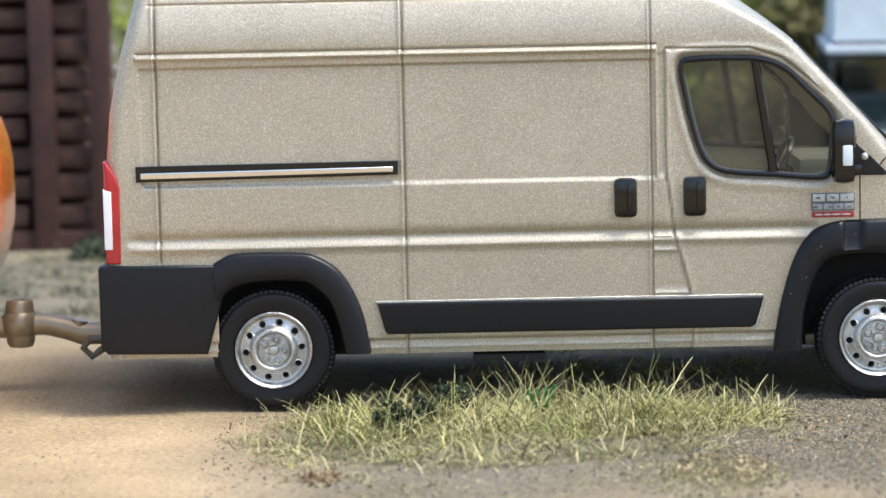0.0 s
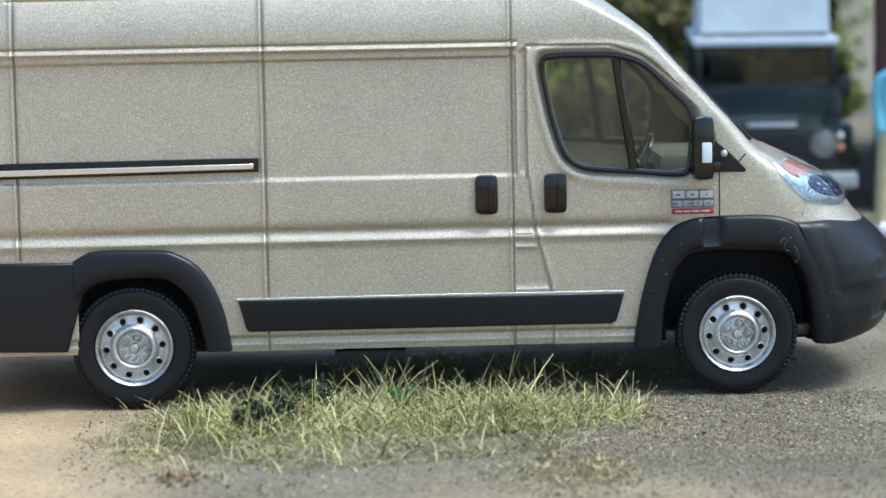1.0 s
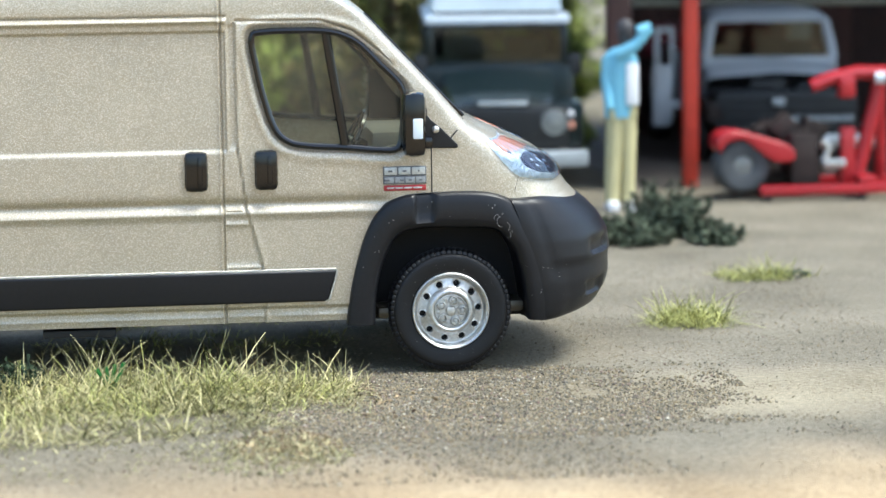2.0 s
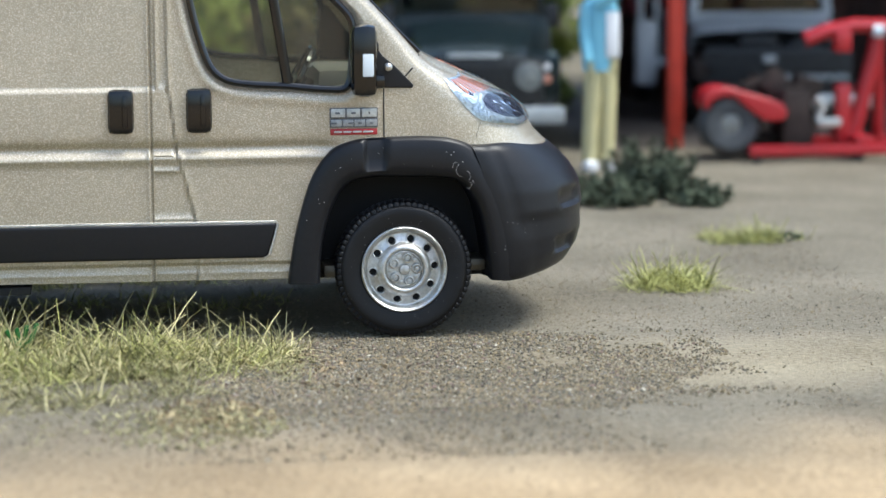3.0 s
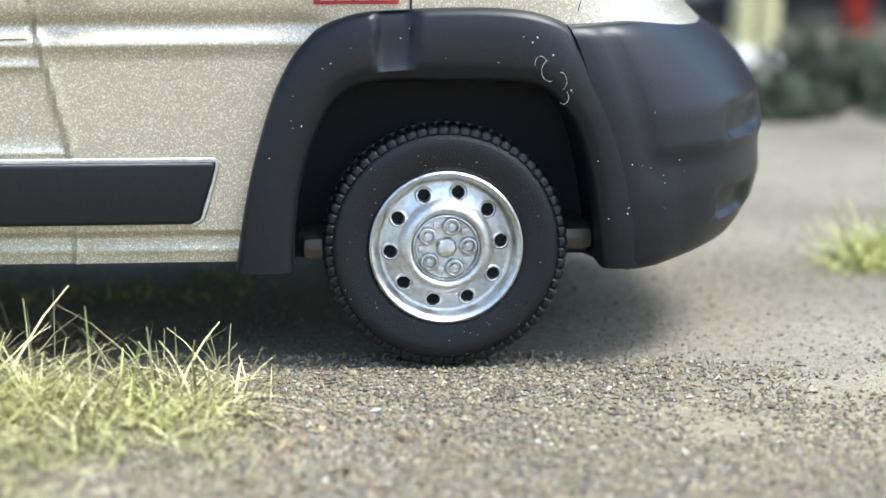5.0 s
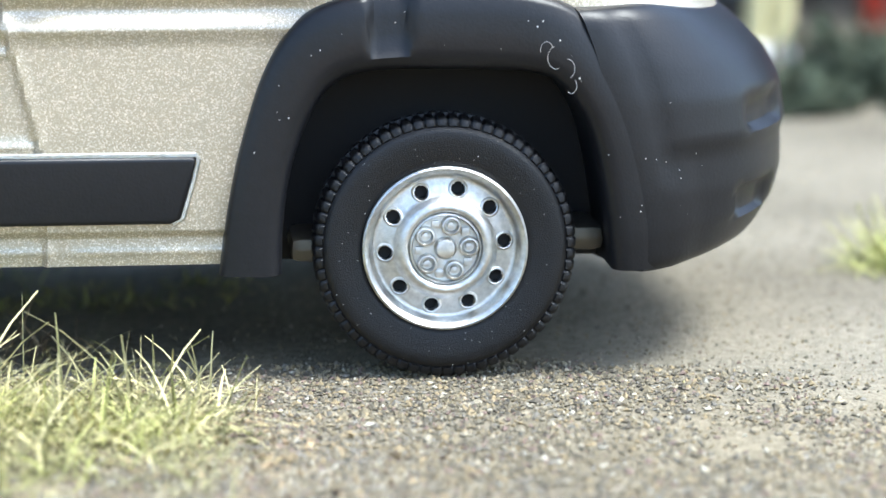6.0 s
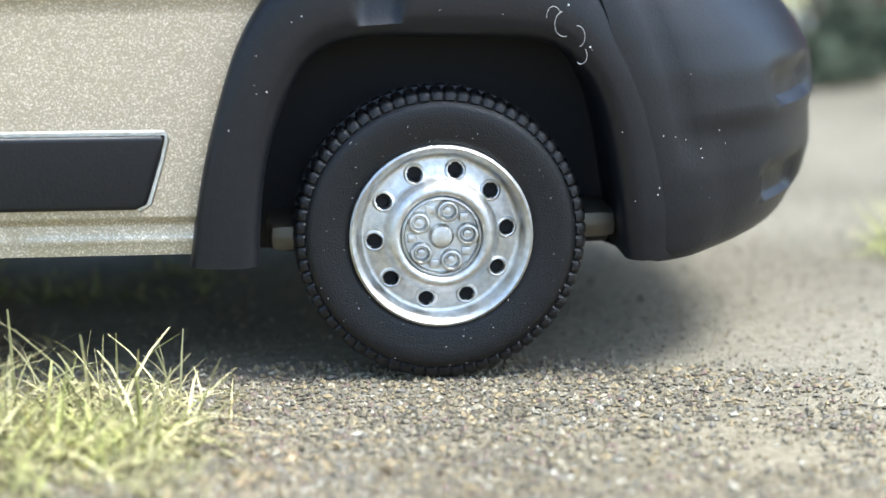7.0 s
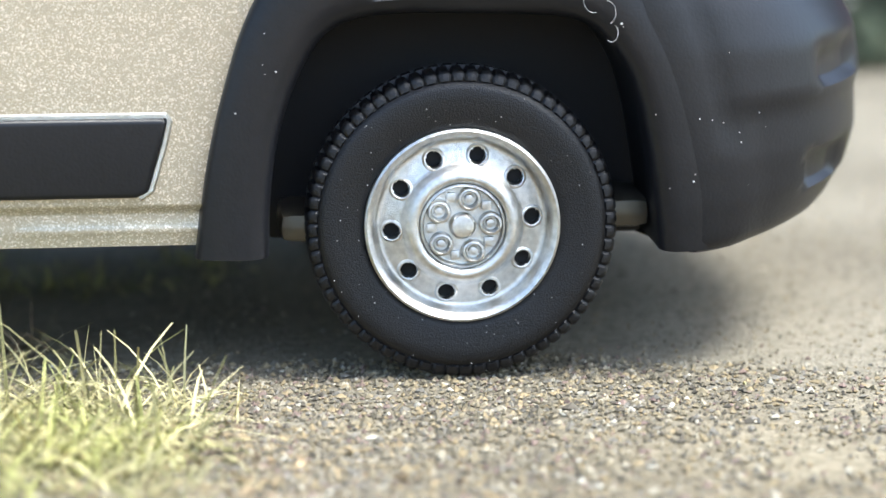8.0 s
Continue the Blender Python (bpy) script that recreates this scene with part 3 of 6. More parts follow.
def relief(x, z):
    """How far the pressed panels lie below the flank's plane."""
    r = 0.0
    along = smooth(-1.93, -1.86, x) * (1 - smooth(1.9, 2.05, x))
    r += along * (0.020 * hump((z - 1.005) / 0.028) - 0.012 * hump((z - 0.955) / 0.022))
    bed = smooth(-1.835, -1.82, x) * (1 - smooth(1.075, 1.09, x))
    r += 0.014 * bed * smooth(1.292, 1.322, z) * (1 - smooth(1.968, 1.988, z))
    r += 0.010 * smooth(1.09, 1.11, x) * (1 - smooth(1.125, 1.135, x)) * smooth(1.30, 1.34, z) * (1 - smooth(2.0, 2.02, z))
    cargo = smooth(-1.86, -1.84, x) * (1 - smooth(1.08, 1.10, x))
    r += cargo * (-0.016 * hump((z - 2.036) / 0.014) + 0.012 * hump((z - 2.064) / 0.007))
    r += 0.010 * hump((z - 2.335) / 0.008) * smooth(-1.80, -1.76, x) * (1 - smooth(1.3, 1.4, x))
    if z > 0.86:
        r += 0.014 * hump((x + 1.735) / 0.006) - 0.006 * hump((x + 1.752) / 0.01)
    r += 0.013 * hump((x + 0.340) / 0.006) - 0.007 * hump((x + 0.357) / 0.010)
    r += 0.012 * hump((x - 1.060) / 0.006) - 0.006 * hump((x - 1.046) / 0.010)
    door = 1.135 if z > 1.36 else lerp_table([(0.62, 1.275), (0.97, 1.185), (1.36, 1.135)], z)
    if z < 2.03:
        r += 0.013 * hump((x - door) / 0.007) - 0.007 * hump((x - door - 0.016) / 0.011)
    if 1.07 < x < door - 0.005 and z < 0.97:
        r += 0.008 * (1 - hump((z - 0.895) / 0.012) - hump((z - 0.648) / 0.012))
    if 1.14 < x < 2.2:
        top = lerp_table([(1.14, 2.035), (1.62, 2.03), (1.80, 1.97), (1.95, 1.85), (2.2, 1.62)], x)
        r += 0.010 * hump((z - top) / 0.009)
    if z < 0.425:
        r += 0.016 * smooth(0.425, 0.405, z) - 0.004 * hump((z - 0.365) / 0.012) * (1 - hump((x - 1.06) / 0.02)) * (1 - hump((x - 1.33) / 0.02))
    if z > 1.2 and 1.1 < x < 2.3:
        d = edge_distance(x, z, WINDOW)
        r += 0.014 * (1 - smooth(0.012, 0.05, d)) - 0.008 * hump((d - 0.062) / 0.02)
    return r


def mirrored(bm):
    """Turns everything in bm to the van's other flank."""
    for v in bm.verts:
        v.co.y = 2 * MID - v.co.y
    bmesh.ops.reverse_faces(bm, faces=bm.faces)


def arch_cut(x, z, outs, ins):
    lip = [((a[0] + b[0]) / 2, (a[1] + b[1]) / 2) for a, b in zip(outs, ins)]
    return inside(x, z, [(lip[0][0], 0.0)] + lip + [(lip[-1][0], 0.0)])


def shell(detailed):
    """One half of the body, from the tail's middle round the near flank to the nose's middle."""
    step = 0.024 if detailed else 0.10
    xs = [-1.97 + i * step for i in range(int(3.05 / step))]
    zs = [0.33 + i * step for i in range(int(2.1 / step))] + [2.43, 2.48, 2.53, 2.58, 2.63, 2.67, 2.70, 2.73, 2.75, 2.765]
    if detailed:
        for c in (-1.85, -1.828, -1.735, -1.752, -0.34, -0.357, 1.046, 1.06, 1.082, 1.10):
            xs += [c - 0.013, c - 0.007, c - 0.003, c, c + 0.003, c + 0.007, c + 0.013]
        for c in (0.365, 0.415, 0.648, 0.895, 0.955, 0.985, 1.005, 1.025, 1.30, 1.315, 1.968, 1.985, 2.03, 2.045, 2.064, 2.335):
            zs += [c - 0.012, c - 0.006, c, c + 0.006, c + 0.012]
    xs = sorted({round(x, 4) for x in xs if x < 1.105})
    zs = sorted({round(z, 4) for z in zs})
    fore = 110 if detailed else 16
    turn = 26 if detailed else 12
    bm = bmesh.new()
    rows = []
    for z in zs:
        xr, xn, deep, p, y0 = lerp_table(REAR, z), lerp_table(NOSE, z), lerp_table(CORNER, z), lerp_table(ROUND, z), wall_y(z)
        row = [(xr, MID, z), (xr, MID - 0.6, z)]
        start = xr + 0.08
        for k in range(7):
            q = k / 6 * math.pi / 2
            row.append((start - 0.08 * math.cos(q), y0 + 0.08 - 0.08 * math.sin(q), z))
        for x in xs:
            x2 = max(x, start + 0.005 + 0.0005 * (x + 2))
            row.append((x2, y0 + (relief(x2, z) if detailed else 0), z))
        xe = xn - deep
        for k in range(fore + 1):
            x = 1.105 + (xe - 1.105) * k / fore
            row.append((x, flank(x, z) + (relief(x, z) if detailed else 0), z))
        for k in range(1, turn + 1):
            q = k / turn * math.pi / 2
            c, s = max(0.0, math.cos(q)), math.sin(q)
            row.append((xe + deep * s ** (2 / p), MID - (MID - y0) * c ** (2 / p), z))
        rows.append(row)
    vs = grid(bm, rows)
    bm.faces.new([v for v in vs[-1]][::-1])
    doomed = []
    for f in bm.faces:
        c = f.calc_center_median()
        if c.y < MID - 0.5 and (inside(c.x, c.z, WINDOW) or arch_cut(c.x, c.z, REAR_OUT, REAR_IN) or arch_cut(c.x, c.z, FRONT_OUT, FRONT_IN)) and len(f.verts) == 4:
            doomed.append(f)
        elif len(f.verts) == 4 and c.z < 0.90 and c.x > 2.72:
            doomed.append(f)
        elif len(f.verts) == 4 and 1.47 < c.z < 2.06 and c.x > lerp_table(NOSE, c.z) - 0.035 and c.y > SIDE + 0.12:
            doomed.append(f)
    bmesh.ops.delete(bm, geom=doomed, context="FACES")
    bmesh.ops.remove_doubles(bm, verts=bm.verts, dist=0.0008)
    return bm


def windscreen():
    bm = bmesh.new()
    rows = []
    for i in range(14):
        z = 1.45 + 0.63 * i / 13
        xn, deep, p, y0 = lerp_table(NOSE, z) - 0.006, lerp_table(CORNER, z), lerp_table(ROUND, z), wall_y(z)
        row = []
        for k in range(21):
            q = (0.55 + (math.pi - 1.10) * k / 20)
            c, s = math.cos(q), math.sin(q)
            row.append((xn - deep + deep * s ** (2 / p), MID - (MID - y0) * math.copysign(abs(c) ** (2 / p), c), z))
        rows.append(row)
    grid(bm, rows)
    return bm


def flare(outs, ins, notch=None):
    """A wheel-arch cladding that swells out of the flank and turns in at its lip."""
    a, b = rounded(outs, 170), rounded(ins, 170)
    bm = bmesh.new()
    rows = []
    for p, q in zip(a, b):
        row = []
        for v, off in ((-0.02, -0.02), (0.0, 0.012), (0.03, 0.030), (0.10, 0.040), (0.3, 0.046), (0.5, 0.050), (0.7, 0.050), (0.82, 0.046), (0.90, 0.036), (0.96, 0.022), (1.0, 0.0), (1.0, -0.10), (1.02, -0.30)):
            x, z = p.x + (q.x - p.x) * v, p.y + (q.y - p.y) * v
            if notch and notch[0] < x < notch[1] and 0.02 < v < 0.78:
                off -= 0.026 * smooth(notch[0], notch[0] + 0.03, x) * (1 - smooth(notch[1] - 0.014, notch[1], x)) * (1 - smooth(0.66, 0.78, v))
            y = flank(x, min(max(z, 0.3), 1.0)) if off > -0.05 else flank(min(x, 2.6), 0.8)
            row.append((x, y - off, z))
        rows.append(row)
    grid(bm, rows)
    bmesh.ops.recalc_face_normals(bm, faces=bm.faces)
    return bm


def front_bumper():
    """The black bumper that wraps the nose from one arch to the other, with its cooling nooks."""
    start = [(0.29, 2.86), (0.42, 2.86), (0.50, 2.84), (0.60, 2.81), (0.73, 2.775), (0.90, 2.72), (1.02, 2.67)]
    bm = bmesh.new()
    rows = []
    heights = [0.285, 0.29, 0.30, 0.32] + [0.34 + 0.02 * i for i in range(32)] + [0.975, 0.988, 0.996, 1.0, 1.0]
    for i, z in enumerate(heights):
        zz = min(z, 0.985)
        xn, deep, p, y0 = lerp_table(NOSE, zz), lerp_table(CORNER, zz), lerp_table(ROUND, zz), wall_y(zz)
        out = 0.050
        if i < 3:
            out -= (0.05, 0.02, 0.006)[i]
        if z > 0.97:
            out = (0.045, 0.036, 0.024, 0.008, -0.06)[i - len(heights) + 5]
        x0 = lerp_table(start, z)
        t0 = min(0.95, max(0.0, (x0 - (xn - deep)) / deep))
        q0 = math.asin(t0 ** (p / 2))
        half = []
        for k in range(-3, 41):
            if k < 0:
                q, tuck = q0, (0.30, 0.035, 0.010)[k + 3]
            else:
                q, tuck = q0 + (math.pi / 2 - q0) * k / 40, (0.003 if k == 0 else 0.0)
            c, s = max(0.0, math.cos(q)), math.sin(q)
            o = out - tuck
            x, y = xn - deep + deep * s ** (2 / p), MID - (MID - y0) * c ** (2 / p)
            d = k / 40
            o -= 0.032 * smooth(0.38, 0.45, d) * (1 - smooth(0.64, 0.70, d)) * smooth(0.635, 0.655, z) * (1 - smooth(0.69, 0.76, z))
            o -= 0.028 * smooth(0.32, 0.36, d) * (1 - smooth(0.52, 0.58, d)) * smooth(0.385, 0.405, z) * (1 - smooth(0.47, 0.51, z))
            o -= 0.012 * smooth(0.08, 0.20, d) * (1 - smooth(0.60, 0.64, z))
            o -= 0.008 * hump((d - 0.10) / 0.025) * smooth(0.5, 0.6, z)
            nx, ny = s ** (2 - 2 / p) / deep, c ** (2 - 2 / p) / (MID - y0)
            ln = math.hypot(nx, ny) or 1.0
            rise = 0.05 * smooth(2.82, 3.3, x) * (1 - smooth(0.29, 0.55, z))
            sink = 0.040 * smooth(2.84, 3.12, x) * smooth(0.72, 1.0, z)
            half.append((x + o * nx / ln, y - o * ny / ln, z + rise - sink))
        rows.append(half + [(x, 2 * MID - y, z) for x, y, z in half[-2::-1]])
    grid(bm, rows)
    bmesh.ops.recalc_face_normals(bm, faces=bm.faces)
    return bm


LAMP_EDGE = [(1.066, 3.010), (1.09, 2.854), (1.121, 2.735), (1.165, 2.685), (1.209, 2.644), (1.275, 2.587), (1.345, 2.545)]


def lamp_point(t, f, out):
    """A point of the nose's corner: t up the lamp, f across it from its rear edge, out proud of it."""
    z = 1.074 + 0.262 * t
    xn, deep, p, y0 = lerp_table(NOSE, z), lerp_table(CORNER, z), lerp_table(ROUND, z), wall_y(z)
    q0 = math.asin(min(0.98, max(0.02, (lerp_table(LAMP_EDGE, z) - xn + deep) / deep)) ** (p / 2))
    q = q0 + (min(q0 + 1.35 - 0.5 * t, 1.52) - q0) * f
    return (xn - deep + deep * math.sin(q) ** (2 / p) + out * 0.7, MID - (MID - y0) * math.cos(q) ** (2 / p) - out * 0.7, z + out * 0.3)


def head_lamp(inner, t0=0.0, t1=1.0, f0=0.0, f1=1.0):
    """A patch of the nose's corner between the lamp's edges."""
    bm = bmesh.new()
    rows = []
    for i in range(13):
        row = []
        for k in range(15):
            edge = 0.012 * (1 - (2 * k / 14 - 1) ** 6) * (1 - (2 * i / 12 - 1) ** 6)
            row.append(lamp_point(t0 + (t1 - t0) * i / 12, f0 + (f1 - f0) * k / 14, edge - inner))
        rows.append(row)
    grid(bm, rows)
    bmesh.ops.recalc_face_normals(bm, faces=bm.faces)
    return bm


def lamp_oval(tc, fc, tr, fr, out):
    """A low domed oval lying on the lamp."""
    bm = bmesh.new()
    rows = []
    for r, o in ((1.0, 0.010), (0.94, out), (0.6, out + 0.004), (0.25, out + 0.005), (0.02, out + 0.005)):
        rows.append([lamp_point(tc + tr * r * math.sin(q), fc + fr * r * math.cos(q), o) for q in [2 * math.pi * k / 28 for k in range(29)]])
    grid(bm, rows)
    bmesh.ops.recalc_face_normals(bm, faces=bm.faces)
    return bm


HUB_Y = 4.815


def tyre_mesh(x, z):
    """A tyre with three rows of tread blocks cut into its running surface."""
    bm = bmesh.new()
    seg = 272
    plain = [(0.205, 0.03), (0.216, 0.012), (0.224, 0.004), (0.240, 0.0), (0.290, -0.004), (0.312, -0.004), (0.323, 0.000), (0.329, 0.007)]
    tread = [(0.332, 0.003, 0), (0.346, 0.005, 0), (0.3530, 0.012, 0), (0.3565, 0.026, 0), (0.3570, 0.072, 0), (0.345, 0.076, 9), (0.345, 0.085, 9), (0.3565, 0.089, 2), (0.3560, 0.122, 2), (0.342, 0.126, 9), (0.341, 0.135, 9), (0.3520, 0.139, 0), (0.3460, 0.170, 0), (0.336, 0.180, 0)]
    rest = [(0.325, 0.188), (0.300, 0.192), (0.21, 0.192), (0.205, 0.03)]
    c = Vector((x, HUB_Y, z))
    slim = 0.353 / 0.357
    rings = []
    for r, y, row in [(r, y, 9) for r, y in plain] + tread + [(r, y, 9) for r, y in rest]:
        ring = []
        for k in range(seg):
            low = row < 9 and (k + row) % 4 == 3
            rr = (r if not low else min(r, 0.3465)) * (slim if r > 0.25 else 1.0)
            q = 2 * math.pi * (k + (0.22 if (k + row) % 4 == 2 and row < 9 else -0.22 if (k + row) % 4 == 0 and row < 9 else 0.0)) / seg
            ring.append(bm.verts.new(c + Vector((rr * math.cos(q), max(y, 0.010) if low else y, rr * math.sin(q)))))
        rings.append(ring)
    for a, b in zip(rings, rings[1:]):
        for k in range(seg):
            bm.faces.new((a[k], a[(k + 1) % seg], b[(k + 1) % seg], b[k]))
    return bm


def rim_mesh(x, z):
    """A pressed steel wheel: rolled lip, dished disc with ten round openings, raised hub."""
    bm = bmesh.new()
    seg = 120
    prof = [(0.218, 0.03), (0.2215, 0.006), (0.2205, -0.007), (0.215, -0.011), (0.2075, -0.007), (0.200, 0.004), (0.196, 0.018), (0.193, 0.027)]
    disc = [(0.190, 0.030), (0.186, 0.032), (0.180, 0.031), (0.175, 0.029), (0.170, 0.027), (0.165, 0.025), (0.160, 0.023), (0.155, 0.021), (0.150, 0.0185), (0.145, 0.016), (0.140, 0.013)]
    hub = [(0.135, 0.006), (0.128, -0.006), (0.120, -0.014), (0.112, -0.017), (0.105, -0.016), (0.099, -0.010), (0.096, 0.000), (0.094, 0.005), (0.04, 0.005), (0.0, 0.005)]
    lathe(bm, prof + disc + hub, (x, HUB_Y, z), seg)
    centres = [(x + 0.160 * math.cos(math.radians(36 * k + 5)), z + 0.160 * math.sin(math.radians(36 * k + 5))) for k in range(10)]
    doomed = [f for f in bm.faces if any(math.hypot(f.calc_center_median().x - cx, f.calc_center_median().z - cz) < 0.0200 for cx, cz in centres)]
    bmesh.ops.delete(bm, geom=doomed, context="FACES")
    return bm, centres


def wheel_details(wheel, x, z, centres, far):
    """Rolled collars round the openings, the hub's rim, five nuts with lugs between them, and the cap."""
    def add(name, bm):
        if far:
            mirrored(bm)
        part(name, bm, SILVER, wheel)

    for cx, cz in centres:
        bm = bmesh.new()
        lathe(bm, [(0.0265, 0.0225), (0.0250, 0.0195), (0.0215, 0.0180), (0.0190, 0.0195), (0.0182, 0.025), (0.0182, 0.049)], (cx, HUB_Y, cz), 24)
        for v in bm.verts:
            v.co.y += 0.41 * (math.hypot(v.co.x - x, v.co.z - z) - 0.160)
        add("hole_collar", bm)
    bm = bmesh.new()
    lathe(bm, [(0.097, 0.010), (0.096, -0.008), (0.091, -0.012), (0.088, -0.006), (0.0875, 0.010)], (x, HUB_Y, z), 48)
    add("hub_ring", bm)
    for k in range(5):
        a = math.radians(72 * k + 4)
        bm = bmesh.new()
        lathe(bm, [(0.0275, 0.010), (0.0270, -0.010), (0.0245, -0.017), (0.0205, -0.018), (0.0175, -0.013), (0.0155, 0.004), (0.0110, 0.004), (0.0095, -0.006), (0.0, -0.009)], (x + 0.063 * math.cos(a), HUB_Y, z + 0.063 * math.sin(a)), 16)
        add("wheel_nut", bm)
        b = a + math.radians(36)
        bm = bmesh.new()
        box(bm, (x + 0.070 * math.cos(b) - 0.011, HUB_Y - 0.006, z + 0.070 * math.sin(b) - 0.011), (x + 0.070 * math.cos(b) + 0.011, HUB_Y + 0.006, z + 0.070 * math.sin(b) + 0.011), 0.004)
        add("hub_lug", bm)
    bm = bmesh.new()
    lathe(bm, [(0.031, 0.010), (0.030, -0.006), (0.027, -0.012), (0.024, -0.017), (0.015, -0.019), (0.0, -0.019)], (x, HUB_Y, z), 20)
    add("hub_cap", bm)


def fitting(parent, name, outline, y_out, y_in, mtl, bevel, label="", far=False):
    bm = bmesh.new()
    prism(bm, [(x, z + 0.006) for x, z in outline], SIDE - y_out, SIDE + y_in, bevel)
    if far:
        mirrored(bm)
    return part(name, bm, mtl, parent, label)


def build_van():
    van = thing("cargo_van", (0.6, MID, 0.0), "champagne metallic high-roof cargo van model with black plastic cladding", "van")
    near = shell(True)
    body = part("body", near, GOLD, van, "champagne flake paint with pressed panels and seams")
    bm = shell(False)
    mirrored(bm)
    part("far_flank", bm, GOLD, van)
    part("windscreen", windscreen(), GLASS, van)
    bm = bmesh.new()
    box(bm, (-1.98, SIDE + 0.36, 0.37), (3.0, 2 * MID - SIDE - 0.36, 0.44), 0.02)
    box(bm, (-0.60, SIDE + 0.03, 0.345), (1.78, 2 * MID - SIDE - 0.03, 0.38), 0.01)
    part("floor_pan", bm, DARK, van)
    bm = bmesh.new()
    box(bm, (0.03, SIDE + 0.06, 0.265), (0.44, SIDE + 0.45, 0.31), 0.01)
    part("fuel_tank_guard", bm, DARK, van)
    for far in (False, True):
        for outs, ins, notch, front in ((REAR_OUT, REAR_IN, None, False), (FRONT_OUT, FRONT_IN, (2.125, 2.252), True)):
            bm = flare(outs, ins, notch)
            if far:
                mirrored(bm)
            part("wheel_arch_cladding", bm, BLACK, van, "satin black plastic arch")
            bm = bmesh.new()
            xc = 2.34 if front else -1.11
            wide = (0.43, 0.47) if front else (0.38, 0.41)
            box(bm, (xc - wide[0], SIDE + 0.32, 0.28), (xc + wide[1], SIDE + 0.36, 0.95), 0.01)
            top = bmesh.new()
            box(top, (xc - wide[0], SIDE + 0.06, 0.86), (xc + wide[1], SIDE + 0.34, 0.93), 0.01)
            for b, name in ((bm, "wheel_well_wall"), (top, "wheel_well_roof")):
                if far:
                    mirrored(b)
                part(name, b, HOLE, van)
        for x in (2.34, -1.11):
            rim, centres = rim_mesh(x, 0.362)
            tyre = tyre_mesh(x, 0.362)
            if far:
                mirrored(rim), mirrored(tyre)
            wheel = part("wheel", rim, SILVER, van, "silver steel wheel with ten round holes")
            part("tyre", tyre, RUBBER, wheel, "black rubber tyre with chunky tread")
            wheel_details(wheel, x, 0.362, centres, far)
            # Near-black disc that closes the space behind the wheel's openings.
            bm = bmesh.new()
            lathe(bm, [(0.0, 0.05), (0.20, 0.05), (0.20, 0.14), (0.0, 0.14)], (x, HUB_Y, 0.362), 24)
            if far:
                mirrored(bm)
            part("hole_backing", bm, HOLE, wheel)
        fitting(van, "side_moulding", [(-0.515, 0.617), (-0.505, 0.590), (-0.470, 0.455), (-0.452, 0.438), (1.615, 0.438), (1.640, 0.450), (1.672, 0.560), (1.684, 0.606), (1.676, 0.615)], 0.022, 0.03, BLACK, 0.012, "black rub strip", far)
        fitting(van, "sliding_door_rail", [(-1.862, 1.335), (-0.378, 1.350), (-0.376, 1.430), (-1.862, 1.424)], 0.010, 0.03, GLOSS_BLACK, 0.006, "black rail slot", far)
        fitting(van, "rail_track", [(-1.835, 1.352), (-0.405, 1.366), (-0.405, 1.398), (-1.835, 1.388)], 0.016, 0.03, CHROME, 0.006, "silver rail insert", far)
        fitting(van, "tail_lamp", [(-2.046, 0.872), (-1.962, 0.872), (-1.956, 1.31), (-1.975, 1.37), (-2.030, 1.455), (-2.046, 1.455)], 0.014, 0.16, RED_LENS, 0.012, "dark red lamp lens", far)
        fitting(van, "reverse_lamp", [(-2.050, 0.955), (-2.004, 0.955), (-2.004, 1.285), (-2.050, 1.300)], 0.020, 0.05, WHITE_LENS, 0.006, "white reflector block", far)
        bm = bmesh.new()
        prism(bm, [(-2.092, 0.852), (-2.080, 0.868), (-1.434, 0.862), (-1.420, 0.850), (-1.366, 0.762), (-1.405, 0.62), (-1.450, 0.465), (-1.482, 0.353), (-2.05, 0.362), (-2.088, 0.40)], SIDE - 0.036, SIDE + 0.05, 0.016)
        if far:
            mirrored(bm)
        part("rear_bumper_side", bm, BLACK, van, "black bumper corner")
        for x in (0.909, 1.301):
            bm = bmesh.new()
            box(bm, (x - 0.064, SIDE - 0.034, 1.086), (x + 0.064, SIDE + 0.02, 1.310), 0.030)
            box(bm, (x + 0.006, SIDE - 0.050, 1.12), (x + 0.034, SIDE - 0.02, 1.280), 0.012)
            if far:
                mirrored(bm)
            part("door_handle", bm, GLOSS_BLACK, van, "gloss black door pull")
        bm = bmesh.new()
        tube(bm, [(x, wall_y(z) - 0.004, z) for x, z in WINDOW], 0.018, 8, True, 0.9)
        tube(bm, [(1.652, wall_y(1.94) + 0.004, 1.955), (1.702, wall_y(1.65) + 0.002, 1.64), (1.752, wall_y(1.33), 1.31)], 0.025, 8, False, 0.5)
        if far:
            mirrored(bm)
        seal = part("window_seal", bm, GLOSS_BLACK, van, "gloss black window surround")
        bm = bmesh.new()
        bm.faces.new([bm.verts.new((x, wall_y(z) + 0.012, z)) for x, z in WINDOW])
        if far:
            mirrored(bm)
        part("window_pane", bm, GLASS, seal)
        fitting(van, "mirror_panel", [(2.075, 1.295), (2.385, 1.290), (2.392, 1.305), (2.30, 1.40), (2.235, 1.455), (2.13, 1.60), (2.085, 1.62)], 0.006, 0.03, BLACK, 0.008, "black quarter panel", far)
        bm = bmesh.new()
        box(bm, (2.062, SIDE - 0.20, 1.268), (2.190, SIDE - 0.045, 1.632), 0.045)
        box(bm, (2.09, SIDE - 0.08, 1.30), (2.24, SIDE + 0.01, 1.37), 0.02)
